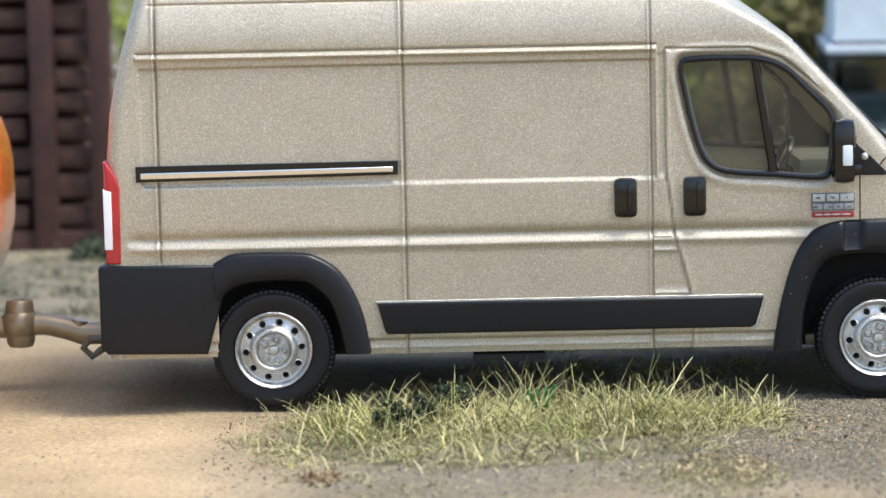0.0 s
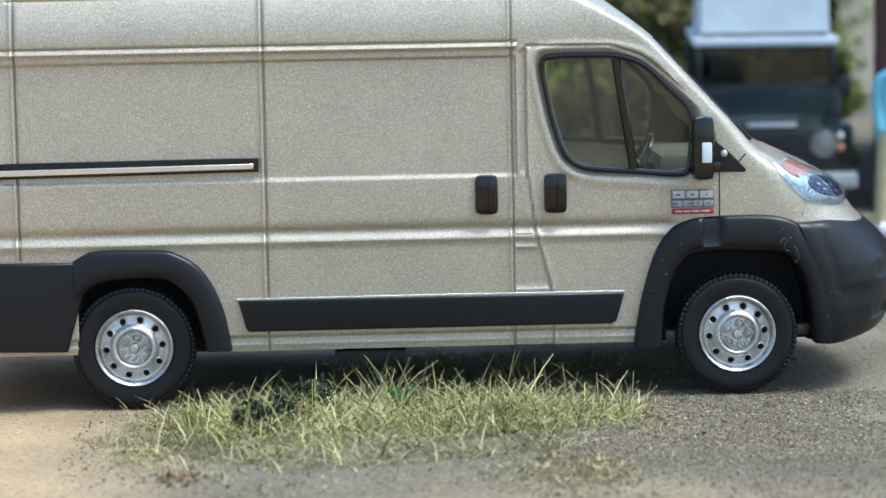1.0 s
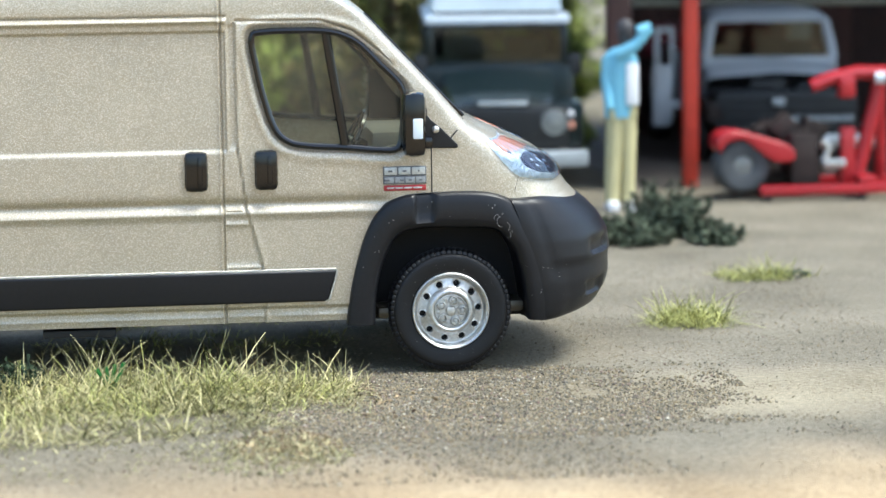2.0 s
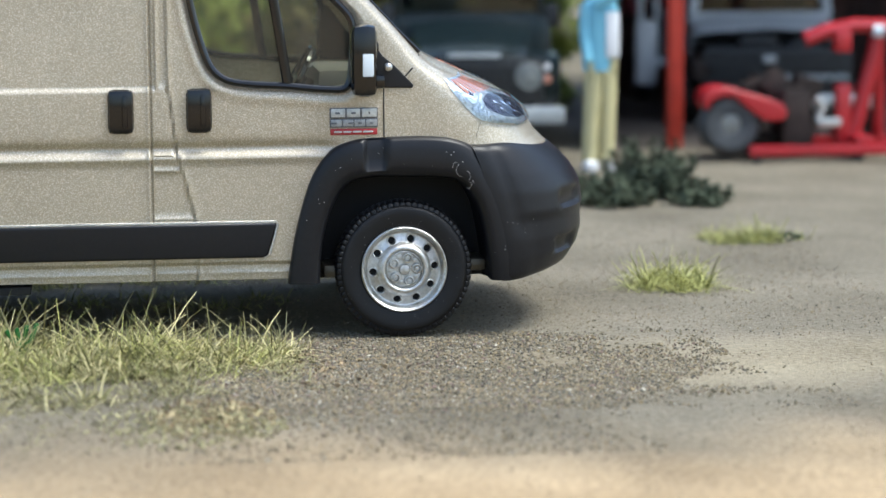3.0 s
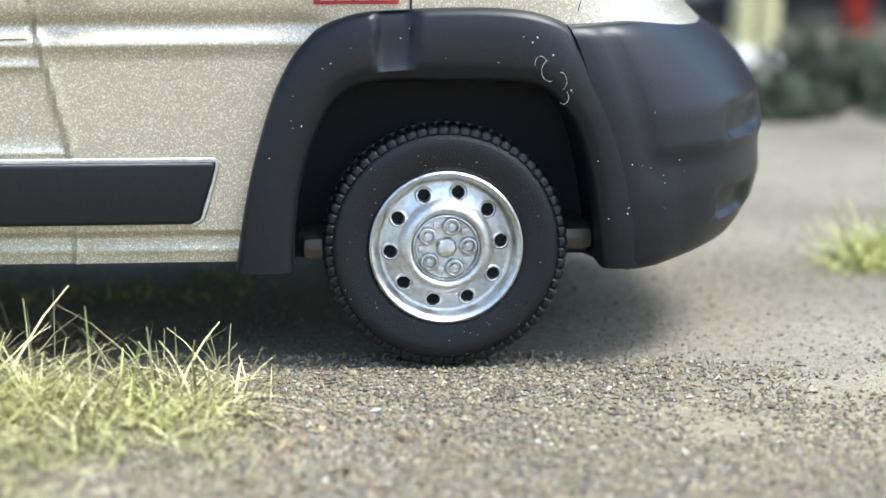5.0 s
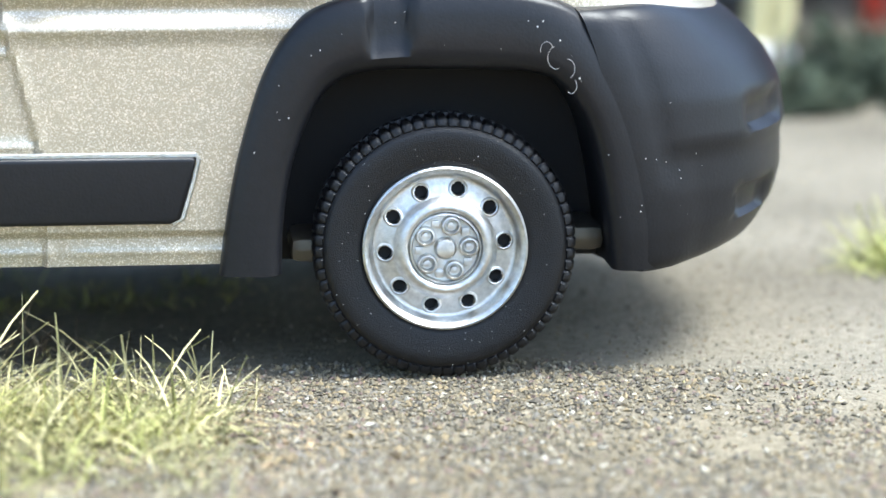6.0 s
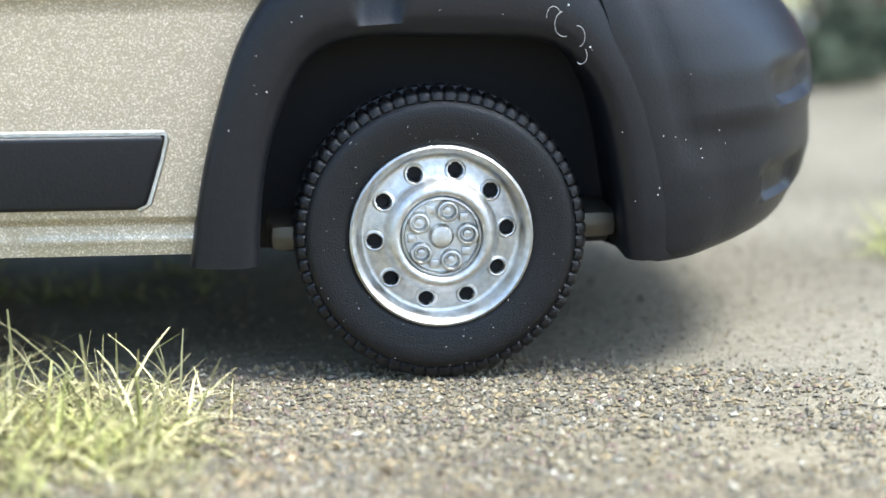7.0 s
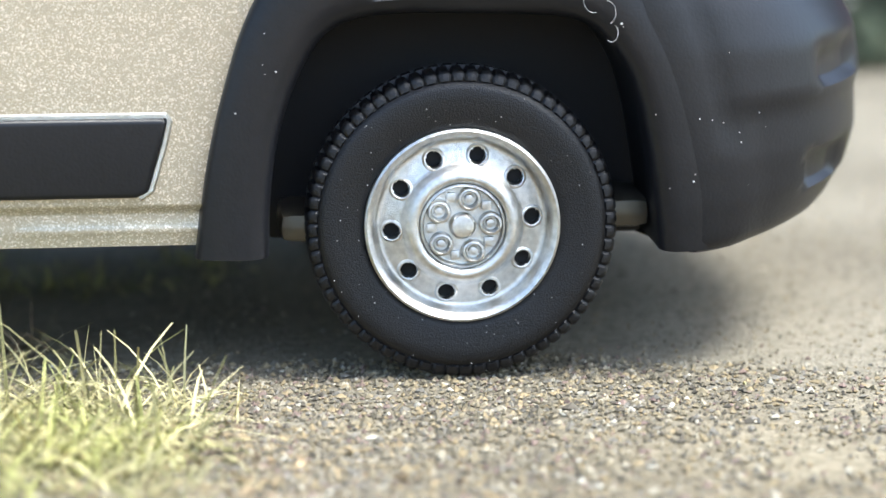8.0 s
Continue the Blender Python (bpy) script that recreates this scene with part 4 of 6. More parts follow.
        box(bm, (2.11, SIDE - 0.08, 1.48), (2.21, SIDE + 0.01, 1.54), 0.02)
        if far:
            mirrored(bm)
        mirror = part("door_mirror", bm, GLOSS_BLACK, van, "gloss black mirror housing")
        bm = bmesh.new()
        box(bm, (2.112, SIDE - 0.212, 1.372), (2.168, SIDE - 0.19, 1.486), 0.008)
        if far:
            mirrored(bm)
        part("mirror_blank", bm, WHITE, mirror, "pale painted patch")
        bm = bmesh.new()
        lathe(bm, [(0.022, 0.0), (0.020, -0.02), (0.010, -0.026), (0.0, -0.026)], (2.262, SIDE, 1.405), 14)
        if far:
            mirrored(bm)
        part("screw_head", bm, SILVER, van)
        lamp = head_lamp(-0.003)
        bezel = head_lamp(-0.022, 0.02, 0.98, 0.02, 0.98)
        strips = [head_lamp(-0.007, 0.66, 0.97, 0.14 + 0.115 * k, 0.14 + 0.115 * k + 0.075) for k in range(7)]
        bulb = lamp_oval(0.38, 0.50, 0.27, 0.33, 0.017)
        glints = [lamp_oval(0.38 + 0.13 * math.sin(q), 0.50 + 0.17 * math.cos(q), 0.05, 0.035, 0.023) for q in [0.4 + 1.05 * k for k in range(6)]] + [lamp_oval(0.40, 0.47, 0.11, 0.03, 0.023), lamp_oval(0.36, 0.56, 0.10, 0.028, 0.023)]
        rings = [lamp_oval(0.70, 0.20, 0.07, 0.05, 0.012), lamp_oval(0.16, 0.62, 0.07, 0.11, 0.012)]
        for b in [lamp, bezel, bulb] + strips + glints + rings:
            if far:
                mirrored(b)
        light = part("head_lamp", lamp, LAMP, van, "chrome head lamp with clear lens")
        part("lens", bezel, CLEAR, light)
        for b in strips:
            part("turn_signal_rib", b, AMBER, light, "orange ribbed lens")
        bowl = part("reflector", bulb, LAMP_DARK, light, "dark blue reflector bowl")
        # Chrome ovals draw both the bowl's facets and its bright glints.
        for b in glints:
            part("reflector_rib", b, CHROME, bowl)
        for b in rings:
            part("marker_bowl", b, LAMP_DARK, light)
        badge = [(1.148, 1.200, BADGE_EDGE, 0.009, (-0.003, 0.243)), (1.100, 1.146, BADGE_EDGE, 0.009, (-0.003, 0.243))]
        badge += [(1.153, 1.196, BADGE, 0.013, (0.004, 0.076, 0.084, 0.152, 0.160, 0.237))]
        badge += [(1.106, 1.140, BADGE_GREY, 0.013, (0.004, 0.058, 0.064, 0.117, 0.123, 0.177, 0.183, 0.237))]
        badge += [(1.062, 1.094, BADGE_RED, 0.009, (0.0, 0.240)), (1.073, 1.083, BADGE, 0.012, (0.018, 0.060, 0.066, 0.108, 0.114, 0.160, 0.166, 0.218))]
        badge += [(1.168, 1.180, BADGE_EDGE, 0.015, (0.024, 0.050, 0.106, 0.130, 0.194, 0.204)), (1.117, 1.128, BADGE_EDGE, 0.015, (0.004, 0.034, 0.090, 0.117, 0.140, 0.160, 0.200, 0.220))]
        for z0, z1, mtl, proud, bars in badge:
            for a, b in zip(bars[::2], bars[1::2]):
                bm = bmesh.new()
                box(bm, (1.964 + a, SIDE - proud, z0), (1.964 + b, SIDE + 0.01, z1), 0.004)
                if far:
                    mirrored(bm)
                part("badge_bar", bm, mtl, van, "small printed badge bar")
        # Silver tube draws the strip's bare edge and the highlight along it.
        bm = bmesh.new()
        edge = [(-0.520, 0.626), (0.6, 0.626), (1.684, 0.623), (1.690, 0.612), (1.678, 0.560), (1.646, 0.456), (1.620, 0.442)]
        tube(bm, [(x, SIDE - 0.004, z + 0.002) for x, z in edge], 0.008, 6)
        if far:
            mirrored(bm)
        part("moulding_edge", bm, SILVER, van, "silver line for the strip's worn, highlighted edge")
        for pts, r in (([(2.238, 1.045), (2.238, 1.15), (2.238, 1.296)], 0.0045), ([(2.350, 1.355), (2.385, 1.395), (2.430, 1.455)], 0.005), ([(2.715, 1.035), (2.730, 1.085), (2.752, 1.140)], 0.002)):
            bm = bmesh.new()
            tube(bm, [(x, flank(x, z) + 0.001, z) for x, z in pts], r, 6)
            if far:
                mirrored(bm)
            part("panel_seam", bm, DARK, van)
        bm = bmesh.new()
        tube(bm, [(lerp_table(NOSE, z) - 0.034, SIDE + 0.115, z) for z in [1.47 + 0.59 * k / 12 for k in range(13)]], 0.010, 6)
        if far:
            mirrored(bm)
        part("windscreen_seal", bm, GLOSS_BLACK, van, "thin black screen seal")
    part("front_bumper", front_bumper(), BLACK, van, "satin black wraparound bumper")
    bm = bmesh.new()
    box(bm, (-2.10, SIDE + 0.05, 0.36), (-1.95, 2 * MID - SIDE - 0.05, 0.85), 0.03)
    part("rear_bumper", bm, BLACK, van)
    bm = bmesh.new()
    box(bm, (3.20, MID - 0.30, 0.50), (3.345, MID + 0.30, 0.74), 0.03)
    for i in range(4):
        box(bm, (3.33, MID - 0.28, 0.52 + 0.055 * i), (3.352, MID + 0.28, 0.545 + 0.055 * i), 0.01)
    part("grille", bm, BLACK, van)
    bm = bmesh.new()
    box(bm, (1.95, SIDE + 0.34, 0.33), (2.85, SIDE + 0.80, 0.42), 0.03)
    box(bm, (2.55, SIDE + 0.10, 0.33), (2.78, SIDE + 0.4, 0.40), 0.03)
    box(bm, (1.93, SIDE + 0.10, 0.31), (2.08, SIDE + 0.4, 0.38), 0.03)
    part("chassis_arm", bm, METAL, van, "bare cast metal below the arch")
    # dust that clings to the cladding
    rng = random.Random(8)
    bm = bmesh.new()
    for i in range(24):
        k = rng.randrange(2, len(FRONT_OUT) - 1)
        v = rng.uniform(0.15, 0.75)
        x = FRONT_OUT[k][0] + (FRONT_IN[k][0] - FRONT_OUT[k][0]) * v + rng.uniform(-0.04, 0.04)
        z = FRONT_OUT[k][1] + (FRONT_IN[k][1] - FRONT_OUT[k][1]) * v + rng.uniform(-0.02, 0.02)
        bmesh.ops.create_icosphere(bm, subdivisions=1, radius=rng.uniform(0.0012, 0.0032), matrix=Matrix.Translation((x, flank(x, min(z, 1.0)) - 0.049, z)))
    for i in range(70):
        a, r = rng.uniform(0, 2 * math.pi), rng.uniform(0.225, 0.32)
        bmesh.ops.create_icosphere(bm, subdivisions=1, radius=rng.uniform(0.0006, 0.0016), matrix=Matrix.Translation((2.34 + r * math.cos(a), HUB_Y - 0.003, 0.362 + r * math.sin(a))))
    for i in range(16):
        x, z = rng.uniform(2.85, 3.05), rng.uniform(0.4, 0.95)
        bmesh.ops.create_icosphere(bm, subdivisions=1, radius=rng.uniform(0.0010, 0.0022), matrix=Matrix.Translation((x, flank(x, z) - 0.050, z)))
    for cx, cz, r, a0, a1 in ((2.60, 0.895, 0.022, 0.3, 3.4), (2.625, 0.875, 0.030, 1.8, 5.0), (2.655, 0.845, 0.026, -1.2, 1.6), (2.665, 0.800, 0.02, -2.2, 0.9)):
        tube(bm, [(cx + 0.75 * r * math.cos(q), flank(cx, 0.85) - 0.054, cz + r * math.sin(q)) for q in [a0 + (a1 - a0) * i / 9 for i in range(10)]], 0.0006, 5)
    tagged(part("dust", bm, FIBRE, van, "pale dust specks and a curled fibre"), kind="stuff")
    # cab interior
    bm = bmesh.new()
    box(bm, (1.02, SIDE + 0.06, 0.45), (1.08, 2 * MID - SIDE - 0.06, 2.2), 0.01)
    box(bm, (1.08, SIDE + 0.1, 0.42), (1.84, 2 * MID - SIDE - 0.1, 0.50), 0.01)
    part("bulkhead", bm, BEIGE_TRIM, van)
    bm = bmesh.new()
    box(bm, (1.98, SIDE + 0.10, 0.95), (2.40, 2 * MID - SIDE - 0.10, 1.30), 0.06)
    box(bm, (1.92, SIDE + 0.25, 1.22), (2.25, SIDE + 0.75, 1.38), 0.05)
    part("dashboard", bm, GREY_TRIM, van)
    for y in (SIDE + 0.22, 2 * MID - SIDE - 0.72):
        bm = bmesh.new()
        box(bm, (1.30, y, 0.85), (1.80, y + 0.5, 1.02), 0.05)
        box(bm, (1.22, y + 0.02, 0.98), (1.36, y + 0.48, 1.52), 0.05, Matrix.Rotation(radians(-10), 3, "Y"))
        box(bm, (1.20, y + 0.14, 1.54), (1.29, y + 0.36, 1.72), 0.04)
        part("seat", bm, GREY_TRIM, van)
    bm = bmesh.new()
    ring = [(1.83 + 0.08 * math.sin(q), SIDE + 0.47 + 0.17 * math.cos(q), 1.32 + 0.155 * math.sin(q)) for q in [2 * math.pi * k / 24 for k in range(24)]]
    tube(bm, ring, 0.017, 6, True)
    tube(bm, [(1.83, SIDE + 0.47, 1.32), (2.0, SIDE + 0.47, 1.22)], 0.03, 8)
    tube(bm, [ring[0], (1.83, SIDE + 0.47, 1.32), ring[12]], 0.014, 6)
    part("steering_wheel", bm, GLOSS_BLACK, van)
    # tow hook below the bumper
    bm = bmesh.new()
    tube(bm, [(-1.62, SIDE + 0.35, 0.33), (-1.95, SIDE + 0.35, 0.345), (-2.10, SIDE + 0.35, 0.36)], 0.018, 6)
    tube(bm, [(-2.08, SIDE + 0.35, 0.40), (-2.20, SIDE + 0.35, 0.40), (-2.24, SIDE + 0.35, 0.345), (-2.19, SIDE + 0.35, 0.295), (-2.14, SIDE + 0.35, 0.33), (-2.10, SIDE + 0.35, 0.36)], 0.022, 8)
    part("tow_hook", bm, METAL, van, "small dull metal towing hook")
    return van


build_van()


# ---- things behind the van ----
def put(bm, at, yaw=0.0, size=1.0):
    """Moves a locally built mesh to its place in the world."""
    bmesh.ops.transform(bm, matrix=Matrix.Translation(at) @ Matrix.Rotation(radians(yaw), 4, "Z") @ Matrix.Scale(size, 4), verts=bm.verts)
    return bm


def wheel_parts(root, x, y, z, r, width, at, yaw, tyre_mtl, rim_mtl):
    bm = bmesh.new()
    lathe(bm, [(r * 0.58, 0.02), (r * 0.66, 0.0), (r * 0.9, 0.0), (r * 0.98, 0.03), (r, 0.06), (r, width - 0.05), (r * 0.94, width), (r * 0.5, width)], (0, 0, 0), 32)
    bmesh.ops.rotate(bm, matrix=Matrix.Rotation(radians(90), 3, "Z"), verts=bm.verts)
    bmesh.ops.translate(bm, vec=(x, y, z), verts=bm.verts)
    wheel = part("wheel", put(bm, at, yaw), tyre_mtl, root)
    bm = bmesh.new()
    lathe(bm, [(r * 0.6, 0.03), (r * 0.56, 0.01), (r * 0.5, 0.04), (r * 0.2, 0.03), (r * 0.15, 0.0), (0, 0.0)], (0, 0, 0), 24)
    bmesh.ops.rotate(bm, matrix=Matrix.Rotation(radians(90), 3, "Z"), verts=bm.verts)
    bmesh.ops.translate(bm, vec=(x, y, z), verts=bm.verts)
    part("rim", put(bm, at, yaw), rim_mtl, wheel)


def build_offroader():
    at, yaw = (3.80, 12.62, 0.0), -5.5
    root = thing("off_road_car", at, "dark green boxy off-road car with a pale raised camping roof", "car")

    def add(name, shapes, mtl, parent=root, label=""):
        bm = bmesh.new()
        for lo, hi, bevel in shapes:
            box(bm, lo, hi, bevel)
        return part(name, put(bm, at, yaw), mtl, parent, label)

    add("front_bumper", [((-0.72, 0.0, 0.32), (0.72, 0.12, 0.45), 0.02)], BUMPER_GREY, label="pale grey steel bumper")
    body = add("body", [((-0.70, 0.16, 0.46), (-0.36, 1.0, 0.845), 0.05), ((0.36, 0.16, 0.46), (0.70, 1.0, 0.845), 0.05), ((-0.68, 0.95, 0.42), (0.68, 2.9, 1.13), 0.04)], RV_GREEN, label="dark green paint")
    bm = bmesh.new()
    rows = []
    for y, z, w in ((0.13, 0.70, 0.44), (0.14, 0.84, 0.45), (0.18, 0.872, 0.45), (0.5, 0.945, 0.47), (0.98, 1.09, 0.52), (1.0, 1.12, 0.53)):
        rows.append([(-w, y, z - 0.08), (-w + 0.03, y, z - 0.01), (-w * 0.6, y, z), (-w * 0.55, y, z + 0.012), (w * 0.55, y, z + 0.012), (w * 0.6, y, z), (w - 0.03, y, z - 0.01), (w, y, z - 0.08)])
    grid(bm, rows)
    part("bonnet", put(bm, at, yaw), RV_GREEN, root)
    grille = add("grille", [((-0.56, 0.11, 0.47), (0.56, 0.2, 0.83), 0.02)] + [((-0.30, 0.095, 0.53 + 0.045 * i), (0.30, 0.13, 0.55 + 0.045 * i), 0.006) for i in range(6)], RV_BLACK, label="black plastic grille")
    add("emblem", [((-0.04, 0.08, 0.585), (0.05, 0.10, 0.615), 0.006)], SILVER, grille)
    add("bonnet_plate", [((-0.21, 0.10, 0.838), (0.21, 0.15, 0.872), 0.006)], BUMPER_GREY, label="blank grey plate bar")
    for s in (-1, 1):
        bm = bmesh.new()
        lathe(bm, [(0.115, 0.06), (0.112, 0.0), (0.10, -0.008), (0.094, 0.01), (0.06, -0.004), (0.0, -0.012)], (0.44 * s, 0.10, 0.69), 28)
        part("head_lamp", put(bm, at, yaw), LENS_GREY, root, "round grey head lamp")
        bm = bmesh.new()
        lathe(bm, [(0.036, 0.05), (0.034, 0.0), (0.02, -0.01), (0.0, -0.012)], (0.585 * s, 0.13, 0.66), 16)
        part("turn_signal", put(bm, at, yaw), AMBER, root, "small orange lamp")
        bm = bmesh.new()
        lathe(bm, [(0.030, 0.05), (0.028, 0.0), (0.0, -0.01)], (0.585 * s, 0.13, 0.76), 16)
        part("side_lamp", put(bm, at, yaw), WHITE_LENS, root)
        add("door_mirror", [((0.68 * s - 0.06, 0.95, 1.03), (0.68 * s + 0.06, 1.0, 1.22), 0.03), ((min(0.56 * s, 0.64 * s), 0.97, 1.10), (max(0.56 * s, 0.64 * s), 0.99, 1.13), 0.004)], RV_BLACK)
        wheel_parts(root, 0.60 * s - 0.10, 0.58, 0.30, 0.30, 0.20, at, yaw, RUBBER, RV_BLACK)
        wheel_parts(root, 0.60 * s - 0.10, 2.3, 0.30, 0.30, 0.20, at, yaw, RUBBER, RV_BLACK)
    add("windscreen_frame", [((-0.61, 0.95, 1.11), (0.61, 1.02, 1.15), 0.01), ((-0.62, 0.95, 1.12), (-0.56, 1.03, 1.48), 0.01), ((0.56, 0.95, 1.12), (0.62, 1.03, 1.48), 0.01), ((-0.61, 0.95, 1.445), (0.61, 1.03, 1.49), 0.01), ((-0.64, 1.7, 1.12), (-0.58, 1.8, 1.48), 0.01), ((0.58, 1.7, 1.12), (0.64, 1.8, 1.48), 0.01), ((-0.64, 2.8, 1.12), (-0.4, 2.88, 1.48), 0.01), ((0.4, 2.8, 1.12), (0.64, 2.88, 1.48), 0.01)], RV_GREEN)
    add("windscreen", [((-0.56, 0.985, 1.15), (0.56, 0.99, 1.445), 0.0)], DIM_GLASS)
    add("dashboard", [((-0.55, 1.05, 1.0), (0.55, 1.3, 1.18), 0.03), ((-0.45, 1.5, 1.0), (-0.1, 1.62, 1.34), 0.04), ((0.1, 1.5, 1.0), (0.45, 1.62, 1.34), 0.04)], GREY_TRIM)
    add("roof", [((-0.64, 0.93, 1.485), (0.64, 2.9, 1.565), 0.03)], WHITE, label="white roof panel")
    add("roof_seal", [((-0.54, 1.0, 1.565), (0.54, 2.8, 1.60), 0.01)], RV_BLACK)
    bm = bmesh.new()
    grid(bm, [[(-0.575 + k, 1.0 + 0.02 * k, 1.60), (-0.56 + k, 1.0, 1.66), (-0.545 + k, 1.01, 2.3)] for k in (0.0,)] + [[(0.575, 1.0, 1.60), (0.56, 1.0, 1.66), (0.545, 1.01, 2.3)], [(0.575, 2.8, 1.60), (0.56, 2.8, 1.66), (0.545, 2.75, 2.3)], [(-0.575, 2.8, 1.60), (-0.56, 2.8, 1.66), (-0.545, 2.75, 2.3)], [(-0.575, 1.0, 1.60), (-0.56, 1.0, 1.66), (-0.545, 1.01, 2.3)]])
    box(bm, (-0.57, 0.98, 2.28), (0.57, 2.78, 2.36), 0.02)
    part("raised_roof", put(bm, at, yaw), POPTOP, root, "pale blue fabric pop-up roof")


def build_figure():
    """A painted model figure, one mesh: it stands with one arm raised to its brow."""
    bm = bmesh.new()
    x, y = 4.71, 12.06
    spans = []

    def done(slot):
        for f in bm.faces:
            if f.index == -1 or f not in spans_set:
                f.material_index = slot
                spans_set.add(f)

    spans_set = set()
    for dx in (-0.066, 0.066):
        tube(bm, [(x + dx * 1.1 - 0.02, y, 0.07), (x + dx - 0.01, y, 0.42), (x + dx * 0.9, y, 0.66), (x + dx * 0.7, y, 0.86)], 0.070, 10, False, 1.0, 0.092)
    box(bm, (x - 0.13, y - 0.09, 0.74), (x + 0.14, y + 0.09, 0.90), 0.05)
    done(0)
    for dx in (-0.10, 0.07):
        box(bm, (x + dx - 0.05, y - 0.16, 0.0), (x + dx + 0.055, y + 0.09, 0.085), 0.03)
    done(1)
    rows = []
    for z, w, d in ((0.78, 0.145, 0.10), (0.86, 0.150, 0.105), (1.0, 0.148, 0.105), (1.15, 0.155, 0.11), (1.26, 0.165, 0.105), (1.32, 0.13, 0.09), (1.36, 0.06, 0.06)):
        rows.append([(x - 0.01 + w * math.cos(q), y + d * math.sin(q), z) for q in [2 * math.pi * k / 18 for k in range(18)]])
    grid(bm, rows, True)
    tube(bm, [(x - 0.13, y - 0.02, 1.29), (x - 0.15, y - 0.03, 1.1), (x - 0.13, y - 0.09, 0.86)], 0.055, 9, False, 1.0, 0.045)
    tube(bm, [(x - 0.06, y - 0.08, 1.30), (x + 0.10, y - 0.14, 1.38), (x + 0.24, y - 0.14, 1.53)], 0.060, 9, False, 1.0, 0.048)
    tube(bm, [(x + 0.24, y - 0.14, 1.53), (x + 0.12, y - 0.15, 1.50)], 0.045, 9)
    done(2)
    box(bm, (x + 0.02, y - 0.125, 0.88), (x + 0.145, y - 0.06, 1.24), 0.03)
    done(1)
    rows = []
    for z, w in ((1.35, 0.045), (1.40, 0.05), (1.44, 0.065), (1.50, 0.078), (1.55, 0.074), (1.585, 0.05), (1.60, 0.01)):
        rows.append([(x + 0.04 + w * math.cos(q), y + w * math.sin(q), z) for q in [2 * math.pi * k / 14 for k in range(14)]])
    grid(bm, rows, True)
    done(3)
    for v in bm.verts:
        v.co.x = x + (v.co.x - x) * 0.90
    ob = part("figurine", bm, material("khaki_figure_paint", (0.50, 0.45, 0.24), rough=0.65, vary=0.12), None, base=(x, y, 0.0))
    for m in (material("white_figure_paint", (0.78, 0.78, 0.78), rough=0.6, vary=0.05), BLUE_CLOTH, material("dark_figure_paint", (0.05, 0.045, 0.045), rough=0.6, vary=0.2)):
        ob.data.materials.append(m)
    tagged(ob, "painted model figurine in light blue jacket, arm raised", "figurine")


